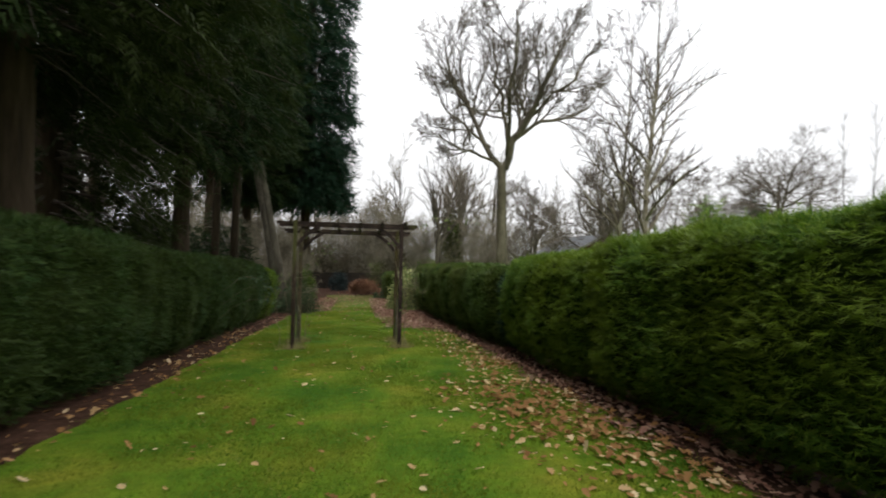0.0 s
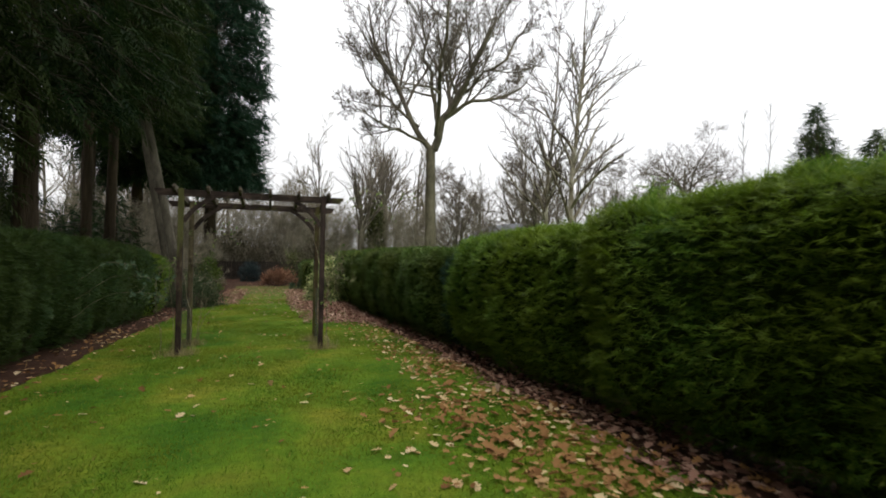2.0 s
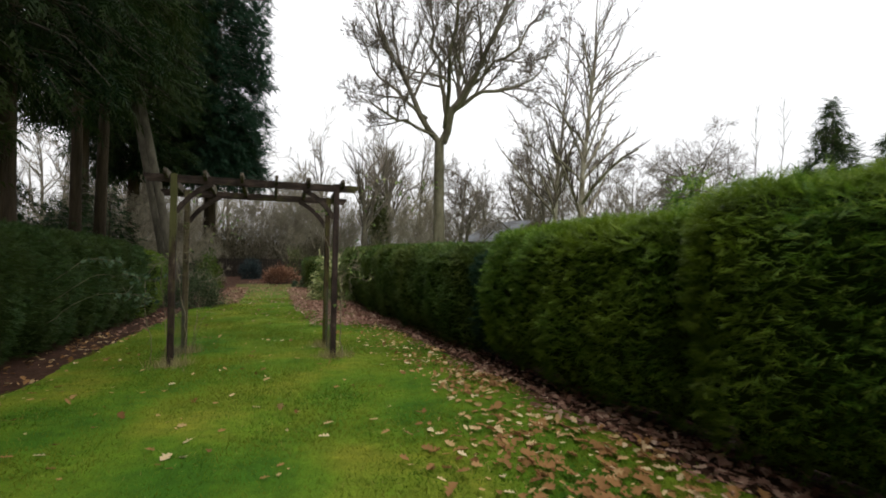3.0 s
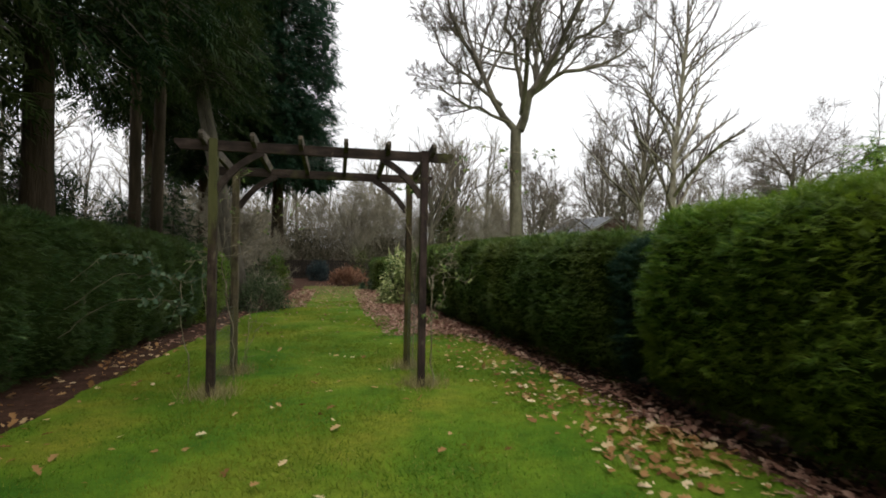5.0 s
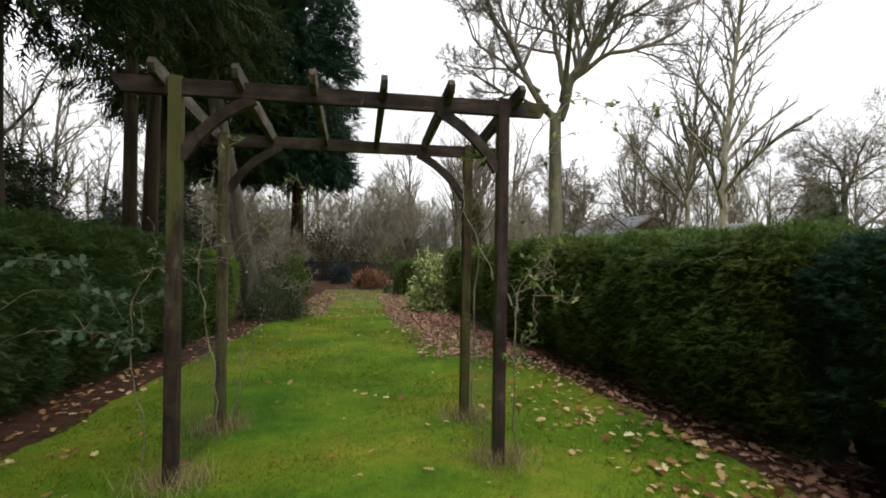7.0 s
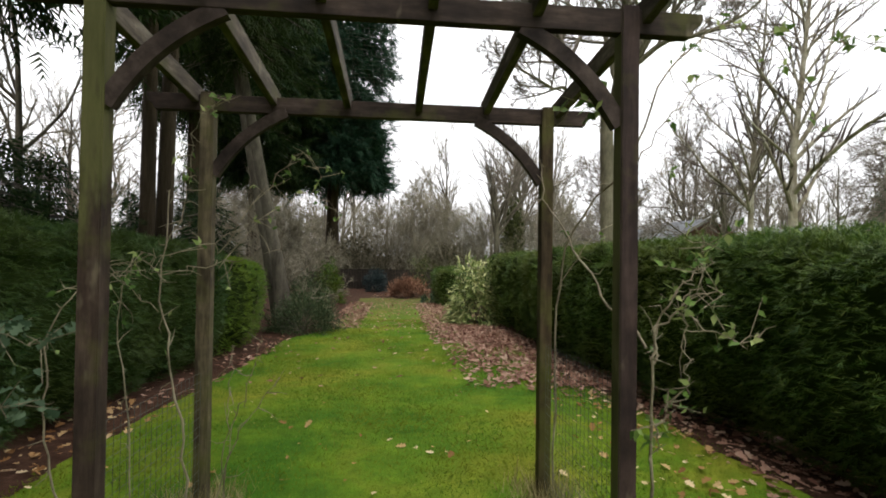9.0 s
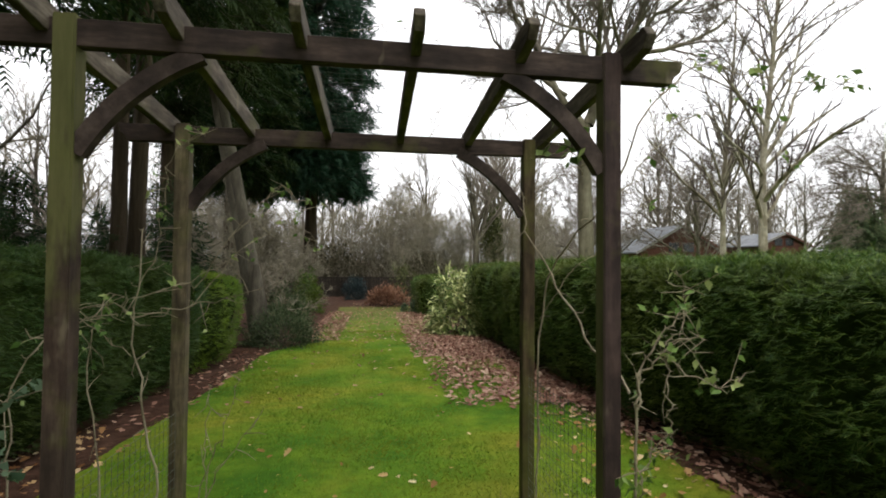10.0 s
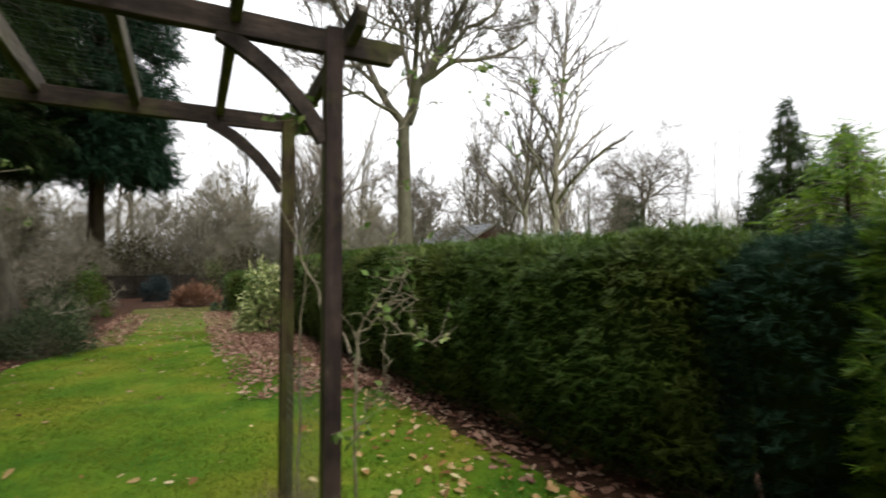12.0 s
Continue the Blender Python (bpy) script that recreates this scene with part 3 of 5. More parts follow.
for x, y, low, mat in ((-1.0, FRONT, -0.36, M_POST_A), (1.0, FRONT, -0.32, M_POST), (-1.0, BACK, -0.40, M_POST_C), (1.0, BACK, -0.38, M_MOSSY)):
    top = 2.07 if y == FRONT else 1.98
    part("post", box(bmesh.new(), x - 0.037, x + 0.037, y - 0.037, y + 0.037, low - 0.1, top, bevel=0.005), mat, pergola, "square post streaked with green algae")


def beam(y, z0, z1, x0, x1):
    bm = bmesh.new()
    prof = [(x0 + 0.05, z0), (x1 - 0.05, z0), (x1 - 0.036, z0 + 0.03), (x1 - 0.010, z0 + 0.05), (x1, z0 + 0.075), (x1, z1), (x0, z1), (x0, z0 + 0.075), (x0 + 0.010, z0 + 0.05), (x0 + 0.036, z0 + 0.03)]
    a = [bm.verts.new((x, y - 0.023, z)) for x, z in prof]
    b = [bm.verts.new((x, y + 0.023, z)) for x, z in prof]
    bm.faces.new(a)
    bm.faces.new(b[::-1])
    for k in range(10):
        bm.faces.new((a[k], b[k], b[(k + 1) % 10], a[(k + 1) % 10])[::-1])
    bmesh.ops.recalc_face_normals(bm, faces=bm.faces)
    bmesh.ops.bevel(bm, geom=bm.edges[:], offset=0.003, segments=1, affect="EDGES")
    part("beam", bm, M_BEAM, pergola)


beam(FRONT - 0.005, 1.958, 2.055, -1.34, 1.31)
beam(BACK + 0.005, 1.875, 1.97, -1.34, 1.29)
for x in (-1.07, -0.635, -0.21, 0.21, 0.62, 1.07):
    bm = bmesh.new()
    prof = [(9.80, 2.075), (9.83, 2.03), (9.95, 2.005), (11.0, 1.925), (11.10, 1.92), (11.14, 1.965), (11.12, 2.015), (9.83, 2.115)]
    a = [bm.verts.new((x - 0.02, y, z)) for y, z in prof]
    b = [bm.verts.new((x + 0.02, y, z)) for y, z in prof]
    bm.faces.new(a)
    bm.faces.new(b[::-1])
    for k in range(8):
        bm.faces.new((a[k], b[k], b[(k + 1) % 8], a[(k + 1) % 8]))
    bmesh.ops.recalc_face_normals(bm, faces=bm.faces)
    bmesh.ops.bevel(bm, geom=bm.edges[:], offset=0.003, segments=1, affect="EDGES")
    part("rafter", bm, M_RAFTER, pergola)
for y, zt in ((FRONT, 1.965), (BACK, 1.885)):
    for s in (-1, 1):
        bm = bmesh.new()
        curved_brace(bm, (s * 0.968, zt - 0.375), (s * 0.56, zt + 0.0), y - 0.004, 0.062, 0.042, 0.045)
        part("brace", bm, M_BRACE, pergola)


def mesh_panel(name, label, origin, along, up, la, lu, step_a, step_u, r=0.0012, parent=None):
    """A panel of wire netting: thin wires in two directions."""
    o, a, u = np.array(origin, float), np.array(along, float), np.array(up, float)
    lines = [([o + a * s, o + a * s + u * lu], [r, r]) for s in np.arange(0, la + 1e-6, step_a)]
    lines += [([o + u * s, o + u * s + a * la], [r, r]) for s in np.arange(0, lu + 1e-6, step_u)]
    part(name, tube_mesh(name, lines, 3), M_WIRE, parent, label)


mesh_panel("wire_netting", "thin grey wire netting", (1.0, 10.05, -0.34), (0, 1, -0.04), (0, 0, 1), 0.95, 0.92, 0.05, 0.05, parent=pergola)
mesh_panel("wire_netting", "thin grey wire netting", (-1.0, 10.05, -0.38), (0, 1, -0.04), (0, 0, 1), 0.95, 0.80, 0.05, 0.05, parent=pergola)
mesh_panel("wire_netting", "thin grey wire netting over the rafters", (-0.2, 9.95, 2.095), (1, 0, 0), (0, 1, -0.078), 0.8, 1.1, 0.05, 0.05, r=0.0008, parent=pergola)


# ---- bare trees ----
def grow(lines, pts, rad, level, levels, spec):
    """Adds a limb and, along it, its branches, down to twigs."""
    lines[min(level, 2)].append((pts, rad))
    if level >= levels:
        return
    length = np.linalg.norm(np.diff(pts, axis=0), axis=1).sum()
    count = max(2, int(spec["count"][min(level, len(spec["count"]) - 1)] ))
    for k in range(count):
        t = spec["from"] + (1 - spec["from"]) * (k + rng.uniform(0.2, 0.9)) / count if level else rng.uniform(spec["start"], 1.0)
        t = min(t, 1.0)
        f = t * (len(pts) - 1)
        i = min(int(f), len(pts) - 2)
        p = pts[i] + (pts[i + 1] - pts[i]) * (f - i)
        r = (rad[i] + (rad[i + 1] - rad[i]) * (f - i)) * rng.uniform(0.5, 0.75)
        d = pts[i + 1] - pts[i]
        d = d / np.linalg.norm(d)
        side = np.cross(d, unit(1)[0])
        side /= np.linalg.norm(side) + 1e-9
        ang = radians(rng.uniform(*spec["angle"]))
        way = d * math.cos(ang) + side * math.sin(ang) + np.array([0, 0, spec["rise"]])
        way /= np.linalg.norm(way)
        ln = length * spec["ratio"] * rng.uniform(0.6, 1.15) * (1.15 - 0.5 * t)
        q = [p]
        seg = 5 if level < 2 else 4 if level < 3 else 3
        for _ in range(seg - 1):
            way = way + rng.normal(size=3) * spec["wander"] + np.array([0, 0, spec["rise"] * 0.25])
            way /= np.linalg.norm(way)
            q.append(q[-1] + way * ln / (seg - 1))
        r = max(r, spec["thin"])
        if level + 1 >= levels and level >= 1:
            lines[3].append((p, q[-1] - p))
            continue
        grow(lines, np.array(q), np.linspace(r, max(r * 0.35, spec["thin"] * 0.7), seg), level + 1, levels, spec)


def tree_parts(root, lines, bark, twig, thin):
    part("trunk", tube_mesh("trunk", lines[0]), bark, root)
    if lines[1]:
        part("limb_framework", tube_mesh("limb_framework", lines[1]), bark, root, kind="stuff")
    if lines[2]:
        part("crown", tube_mesh("crown", lines[2]), twig, root, kind="stuff")
    if lines[3]:
        p, d = (np.array(v) for v in zip(*lines[3]))
        ln = np.linalg.norm(d, axis=1)
        wide = np.maximum(ln * 0.6, thin * 22)
        part("fine_twig_mass", scatter("fine_twig_mass", FINE, p, d, unit(len(p)), np.stack([wide, ln * 1.4, wide], 1)), twig, root, kind="stuff")


def bare_tree(name, label, at, height, radius, spec, levels=4, lean=(0, 0), bark=None, twig=None, group="bare winter trees", limbs=()):
    root = thing(name, label, "tree", at, group)
    base = np.array(at, float)
    lines = [[], [], [], []]
    t = np.linspace(0, 1, 9)
    pts = base + np.stack([lean[0] * t ** 1.3, lean[1] * t ** 1.3, height * t - 0.2], 1)
    pts[1:, :2] += np.cumsum(rng.normal(size=(8, 2)) * 0.012 * height / 8 * 3, axis=0)
    rad = radius * (1 - t * spec.get("taper", 0.85)) + radius * 0.5 * np.exp(-t * 25)
    if not len(limbs):
        grow(lines, pts, rad, 0, levels, spec)
    else:
        lines[0].append((pts, rad))
        for poly, r in limbs:
            q = np.array(poly, float)
            s = np.linspace(0, 1, len(q))
            ss = np.linspace(0, 1, 9)
            q = np.stack([np.interp(ss, s, q[:, k]) for k in range(3)], 1)
            q[1:] += rng.normal(size=(8, 3)) * 0.09
            grow(lines, base + q, np.linspace(r, 0.035, 9), 1, levels, spec)
    tree_parts(root, lines, bark or M_BARK, twig or M_TWIG, spec["thin"])
    return root


# the great oak beyond the hedge; limb points are across the view, upwards and in depth from the fork
def oak_limb(points, r):
    ax, dp = np.array([0.95, -0.31, 0]), np.array([0.31, 0.95, 0])
    return [ax * a * 0.84 + dp * c * 0.84 + np.array([0, 0, 7.05]) + np.array([0, 0, 0.84 * b]) for a, b, c in points], r * 0.84


OAK_SPEC = dict(count=[6, 9, 9, 6, 4], start=0.20, angle=(24, 54), rise=0.13, ratio=0.52, wander=0.15, thin=0.010, taper=0.3)
OAK_SPEC["from"] = 0.22
bare_tree("oak_tree", "large bare grey-barked oak with wide spreading limbs", (7.62, 24.5, -0.9), 7.25, 0.31, OAK_SPEC, 5, (-0.15, 0), M_OAKBARK, M_TWIG, limbs=[
    oak_limb([(0, -0.2, 0), (-1.2, 1.6, 0.2), (-2.5, 4.0, 0.6), (-3.5, 6.3, 0.5), (-4.2, 8.6, 0.8)], 0.19),
    oak_limb([(0, 0, 0), (0.5, 1.6, -0.2), (1.5, 3.4, -0.5), (2.8, 5.4, -0.8), (3.9, 8.0, -0.6)], 0.25),
    oak_limb([(0.3, 1.2, 0), (-0.1, 3.4, 0.6), (-0.7, 6.0, 1.0), (-0.9, 9.2, 1.2)], 0.15),
    oak_limb([(0.7, 1.9, 0), (2.0, 2.7, -0.6), (3.6, 2.8, -1.2), (5.2, 3.5, -1.5)], 0.13),
    oak_limb([(-0.3, 0.3, 0), (-1.8, 0.8, -0.8), (-2.9, 0.9, -1.4), (-3.9, 1.7, -2.0)], 0.09),
    oak_limb([(0.2, 0.6, 0), (0.9, 2.6, 1.4), (1.2, 5.2, 2.8), (1.4, 7.6, 3.8)], 0.15),
    oak_limb([(0.9, 2.4, 0), (2.6, 4.4, 0.4), (4.2, 5.8, 0.6), (5.2, 7.4, 0.4)], 0.12),
    oak_limb([(-0.9, 1.3, 0), (-2.6, 2.8, 0.4), (-3.9, 4.0, 0.8), (-4.6, 5.6, 1.0)], 0.10),
    oak_limb([(0.1, 0.8, 0), (0.2, 3.0, -1.6), (0.5, 5.6, -2.9), (0.4, 8.2, -3.6)], 0.14),
])

BIRCH = dict(count=[40, 12, 10, 4], start=0.22, angle=(20, 44), rise=0.07, ratio=0.27, wander=0.15, thin=0.009, taper=0.93)
BIRCH["from"] = 0.15
bare_tree("birch_tree", "tall slender bare birch with fine hazy twigs", (17.5, 30.4, -1.0), 18.0, 0.17, BIRCH, 3, (0.8, -0.4), M_BIRCHBARK, M_BIRCHTWIG)
bare_tree("birch_tree", "tall slender bare birch leaning slightly, pale bark", (18.3, 28.7, -1.0), 19.5, 0.23, BIRCH, 3, (0.5, -0.4), M_BIRCHBARK, M_BIRCHTWIG)
SMALL = dict(count=[12, 7, 7, 4], start=0.12, angle=(30, 65), rise=0.14, ratio=0.55, wander=0.20, thin=0.016, taper=0.8)
SMALL["from"] = 0.2
FAR = dict(count=[14, 8, 8, 5], start=0.22, angle=(35, 75), rise=0.06, ratio=0.62, wander=0.16, thin=0.018, taper=0.8)
FAR["from"] = 0.2
bare_tree("apple_tree", "small crooked bare fruit tree beside the shed", (13.6, 37.5, -1.0), 6.2, 0.20, SMALL, 4, (1.6, 0.4))
bare_tree("bare_tree", "bushy bare tree with dark twigs behind the shed", (22.5, 42.5, -1.0), 10.5, 0.22, SMALL, 4, (0.4, 0.3))
bare_tree("bare_tree", "bushy bare tree among birches", (20.2, 35.6, -1.0), 9.0, 0.16, SMALL, 4, (-0.5, 0.2))
for x, y, h in ((28.0, 42.0, 10.0), (16.5, 44.0, 9.0), (33.0, 41.0, 9.5)):
    bare_tree("bare_tree", "bushy bare tree with fine grey twigs beyond the hedge", (x, y, -1.0), h, 0.15, SMALL, 4, (0.3, 0.2))
bare_tree("oak_tree", "distant spreading bare oak with rounded crown", (44.0, 44.3, -1.0), 12.3, 0.45, FAR, 4, (0, 0))
POLLARD = dict(count=[10, 6, 2], start=0.50, angle=(12, 48), rise=0.22, ratio=0.85, wander=0.07, thin=0.014, taper=0.45)
POLLARD["from"] = 0.1
bare_tree("pollard_tree", "pollarded bare tree with a head of upright shoots", (7.0, 40.5, -1.0), 5.6, 0.28, POLLARD, 3, (0.1, 0))
bare_tree("pollard_tree", "pollarded bare tree with many thin upright shoots", (10.3, 46.0, -1.0), 7.0, 0.28, POLLARD, 3, (-0.3, 0))

# woodland behind the garden, from four grown trees
WOOD = dict(count=[15, 6, 5, 4], start=0.22, angle=(25, 50), rise=0.16, ratio=0.42, wander=0.14, thin=0.024, taper=0.85)
WOOD["from"] = 0.15
seeds = [bare_tree("bare_tree", "thin grey bare woodland tree", (0, 0, 0), h, r, WOOD, 3, (0.4, 0.3), M_BARK, M_BRUSH if k % 2 else M_TWIG, "bare woodland trees") for k, (h, r) in enumerate(((11, 0.16), (13, 0.20), (9, 0.13), (15, 0.22)))]
spots = []
for x in np.arange(-34, 60, 3.4):
    spots.append((x + rng.uniform(-1.4, 1.4), rng.uniform(48, 62) + max(0, x - 20) * 0.3))
for x in np.arange(-42, 75, 5.0):
    spots.append((x + rng.uniform(-2, 2), rng.uniform(64, 84)))
for y in np.arange(-4, 46, 3.1):
    spots.append((rng.uniform(-26, -17), y + rng.uniform(-1.2, 1.2)))
for y in (12, 17, 23, 29, 35):
    spots.append((rng.uniform(-15, -10), y + rng.uniform(-1, 1)))
used = [False] * 4
for k, (x, y) in enumerate(spots):
    src = seeds[k % 4]
    s = rng.uniform(0.75, 1.2) * (0.72 if -3 < x < 9 and y < 64 else 0.62 if -16 < x < -9 and y < 40 else 1.0)
    m = pose(x, y, float(gz(y)) - 0.1, 0, 0, rng.uniform(0, 360)) @ Matrix.Scale(s, 4)
    if not used[k % 4]:
        used[k % 4] = True
        src.matrix_basis = m
    else:
        ob = copy_thing(src, pose(0, 0, 0))
        ob.matrix_basis = m


# ---- evergreens ----
def conifer(label, at, height, radius, crown_from, taper, count, mat, spray=0.55, droop=0.35, lean=(0, 0), trunk=0.25, bark=None, power=1.0, dense=0.8, skirt=0.0, early=1.5):
    """A conifer: a tapered trunk, drooping boughs and sprays of foliage hung along them."""
    root = thing("conifer_tree", label, "tree", at, "tall evergreens")
    b = np.array(at, float)
    t = np.linspace(0, 1, 10)
    axis = np.stack([lean[0] * t, lean[1] * t, height * t], 1) + b - np.array([0, 0, 0.2])
    part("trunk", tube_mesh("trunk", [(axis, trunk * (1 - 0.85 * t) + 0.4 * trunk * np.exp(-t * 30))], 12), bark or M_REDBARK, root)
    boughs, where, ways, sizes = [], [], [], []
    n = int(count)
    for k in range(n):
        h = crown_from + (1 - crown_from) * rng.uniform() ** early
        g = (h - crown_from) / (1 - crown_from)
        r = radius * ((1 - g) ** power * (1 - taper) + taper * (1 - g ** 6)) * rng.uniform(0.78, 1.06)
        r *= np.interp(g, [0, 0.06, 0.14, 1], [0.45 + skirt, 0.85, 1, 1])
        a = rng.uniform(0, 2 * np.pi)
        p0 = b + np.array([lean[0] * h, lean[1] * h, height * h])
        end = p0 + np.array([math.cos(a) * r, math.sin(a) * r, -droop * r * rng.uniform(0.4, 1.3)])
        q = bend(p0, end, 0.10 * r, 5, 0.03 * r)
        boughs.append((q[::2], np.linspace(0.012 + 0.010 * r, 0.006, 3)))
        m = max(3, int(r * 9 * dense))
        s = np.sort(1 - rng.uniform(0, 1 - (0.15 if r < 1.5 else 0.3), m) ** 1.4)
        f = s * 4
        i = np.minimum(f.astype(int), 3)
        pp = q[i] + (q[i + 1] - q[i]) * (f - i)[:, None]
        where.append(pp + rng.normal(size=(m, 3)) * 0.10)
        out = np.array([math.cos(a), math.sin(a), 0])
        ways.append(out * 0.7 + rng.normal(size=(m, 3)) * 0.55 + np.array([0, 0, -0.9 * droop - 0.1]))
        sizes.append(rng.uniform(0.6, 1.25, m) * spray)
    part("crown_wood", tube_mesh("crown_wood", boughs, 3), M_TWIG, root, kind="stuff")
    where, ways, sizes = np.concatenate(where), np.concatenate(ways), np.concatenate(sizes)
    part("foliage", scatter("foliage", SPRAY, where, ways, np.array([0, 0, 1.0]) + unit(len(where)) * 0.6, sizes), mat, root, kind="stuff")
    return root


conifer("tall columnar cypress with dense dark blue-green crown and bare foot", (-3.2, 34.0, -1.05), 40.0, 3.35, 0.155, 0.80, 2100, M_CYPRESS, 0.56, 0.22, trunk=0.33, dense=0.85, skirt=0.45, early=1.7)
conifer("old conifer with red-brown trunk and drooping dark boughs", (-4.1, 7.2, -0.15), 24.0, 3.3, 0.17, 0.6, 440, M_CONIFER, 0.5, 0.5, trunk=0.34, dense=1.1)
conifer("old conifer with thick brown trunk and drooping dark boughs", (-3.95, 12.9, -0.4), 24.0, 2.8, 0.185, 0.6, 420, M_CONIFER, 0.48, 0.5, trunk=0.20, dense=1.0)
conifer("slender conifer with tall bare trunk and high dark crown", (-4.35, 17.3, -0.7), 23.0, 2.5, 0.30, 0.6, 230, M_CONIFER, 0.5, 0.45, trunk=0.14)
conifer("slender conifer with tall bare reddish trunk", (-3.5, 15.95, -0.7), 22.0, 2.2, 0.32, 0.6, 200, M_CONIFER, 0.5, 0.45, (0.3, 0.3), trunk=0.13)
conifer("leaning conifer with tall bare trunk", (-2.42, 20.3, -0.8), 22.0, 2.3, 0.30, 0.6, 200, M_CONIFER, 0.55, 0.45, (-4.4, 0.6), trunk=0.15, bark=M_BARK)
conifer("leaning conifer with tall bare trunk beside its twin", (-2.75, 20.9, -0.8), 23.0, 2.4, 0.30, 0.6, 200, M_CONIFER, 0.55, 0.45, (-4.4, 0.4), trunk=0.15, bark=M_BARK)
conifer("dark conifer with drooping boughs at the wood's edge", (-6.8, 25.5, -0.9), 25.0, 3.0, 0.28, 0.6, 420, M_CONIFER, 0.65, 0.4, trunk=0.3)
conifer("dark conifer with thin trunk in the wood", (-10.5, 13.0, -0.2), 22.0, 2.2, 0.52, 0.6, 90, M_CONIFER, 0.6, 0.5, trunk=0.20)
conifer("dark conifer with thin trunk deeper in the wood", (-9.3, 20.0, -0.7), 22.0, 2.2, 0.42, 0.6, 260, M_CONIFER, 0.6, 0.5, trunk=0.18)
conifer("dark conifer with drooping boughs overhanging the hedge", (-5.5, 10.6, -0.2), 23.0, 2.7, 0.07, 0.6, 460, M_CONIFER, 0.45, 0.5, trunk=0.24)
conifer("dark low-boughed conifer behind the hedge", (-6.6, 13.4, -0.4), 17.0, 2.1, 0.07, 0.5, 260, M_CONIFER, 0.45, 0.5, trunk=0.16)
conifer("dark conifer beside the great cypress", (-6.2, 30.5, -1.0), 30.0, 3.4, 0.19, 0.65, 620, M_CONIFER, 0.75, 0.35, trunk=0.3)
# two out-of-view conifers, added to block skylight from the lawn's left side
for x, y in ((-5.4, 1.6), (-5.2, -4.2)):
    conifer("unseen conifer with brown trunk and drooping boughs, added to shade the lawn", (x, y, float(gz(y))), 23.0, 3.6, 0.09, 0.6, 520, M_CONIFER, 0.55, 0.5, trunk=0.28, dense=1.1)
for x, y, h, r in ((-6.1, 17.2, 3.5, 1.5), (-5.2, 14.9, 3.2, 1.4), (-4.85, 12.6, 2.9, 1.2), (-4.7, 17.6, 2.8, 1.1), (-4.3, 19.8, 3.5, 1.2), (-5.7, 22.0, 4.2, 1.5)):
    conifer("low bushy dark green conifer behind the clipped hedge", (x, y, float(gz(y))), h, r, 0.04, 0.25, 170, M_CONIFER, 0.32, 0.15, trunk=0.06, dense=1.2, early=1.0)
conifer("bushy green conifer behind the clipped hedge", (9.0, 11.5, -0.4), 3.4, 1.5, 0.05, 0.3, 200, M_HEDGE, 0.3, 0.1, trunk=0.08, dense=1.4, early=1.0)
conifer("distant dark pointed spruce beyond the neighbouring gardens", (41.0, 28.4, -1.0), 14.6, 4.8, 0.1, 0.0, 520, M_CONIFER, 0.8, 0.2, trunk=0.2)
conifer("distant dark broad conifer beside a spruce", (44.0, 26.0, -1.0), 12.2, 3.4, 0.08, 0.3, 420, M_CONIFER, 0.8, 0.35, trunk=0.2)
conifer("small dark fir under the tall trees", (-5.0, 15.8, -0.7), 3.2, 1.3, 0.06, 0.0, 160, M_CONIFER, 0.35, 0.1, trunk=0.06)
conifer("small dark fir behind the hedge", (-5.4, 18.8, -0.8), 3.0, 1.2, 0.06, 0.0, 150, M_CONIFER, 0.35, 0.1, trunk=0.06)
conifer("broad dark evergreen beyond the far hedge", (41.5, 44.5, -1.0), 8.6, 3.0, 0.04, 0.3, 420, M_SHRUB, 1.2, 0.2, trunk=0.2)


# ---- shrubs ----
def shrub(name, label, at, size, count, mat, template=LEAF, leaf=0.07, stems=14, hollow=0.55, rise=0.3, category="shrub"):
    """A rounded bush: stems from the base, and leaves in clumps through an uneven crown."""
    root = thing(name, label, category, at)
    b, sx = np.array(at, float), np.array(size, float)
    lines, tips = [], []
    for _ in range(stems):
        d = unit(1)[0]
        d[2] = abs(d[2]) * 0.9 + 0.15
        tip = b + d * sx * np.array([1, 1, 1.0]) * rng.uniform(0.6, 0.95)
        lines.append((bend(b + np.array([d[0] * 0.06, d[1] * 0.06, -0.03]), tip, 0.05, 5, 0.02), np.linspace(0.014, 0.005, 5)))
        tips.append(tip)
    part("stem_cluster", tube_mesh("stem_cluster", lines, 4), M_TWIG, root)
    clumps = int(max(14, count / 45))
    d = unit(clumps)
    d[:, 2] = np.abs(d[:, 2]) * 1.05 - 0.05
    c = b + d * sx * (hollow + (1 - hollow) * rng.uniform(size=(clumps, 1)) ** 0.5) * rng.uniform(0.8, 1.08, (clumps, 1))
    pick = rng.integers(0, clumps, count)
    p = c[pick] + rng.normal(size=(count, 3)) * sx * 0.13
    p[:, 2] = np.maximum(p[:, 2], gz(p[:, 1]) + 0.05)
    out = (p - b) / sx
    ax = out + unit(count) * 0.8 + np.array([0, 0, rise])
    part("foliage", scatter("foliage", template, p, ax, unit(count) * 0.7 + np.array([0, 0, 1.0]), leaf * rng.uniform(0.6, 1.3, count)), mat, root, kind="stuff")
    return root


G = lambda y: float(gz(y))
shrub("shrub", "low rounded grey-green shrub at the lawn's edge", (-2.08, 20.1, G(20.1)), (0.85, 0.9, 0.9), 5600, M_SHRUB, LONGLEAF, 0.09)
shrub("shrub", "grey-green shrub behind a rounded bush", (-2.6, 23.6, G(23.6)), (0.8, 1.0, 1.25), 3200, M_SHRUB, LONGLEAF, 0.12)
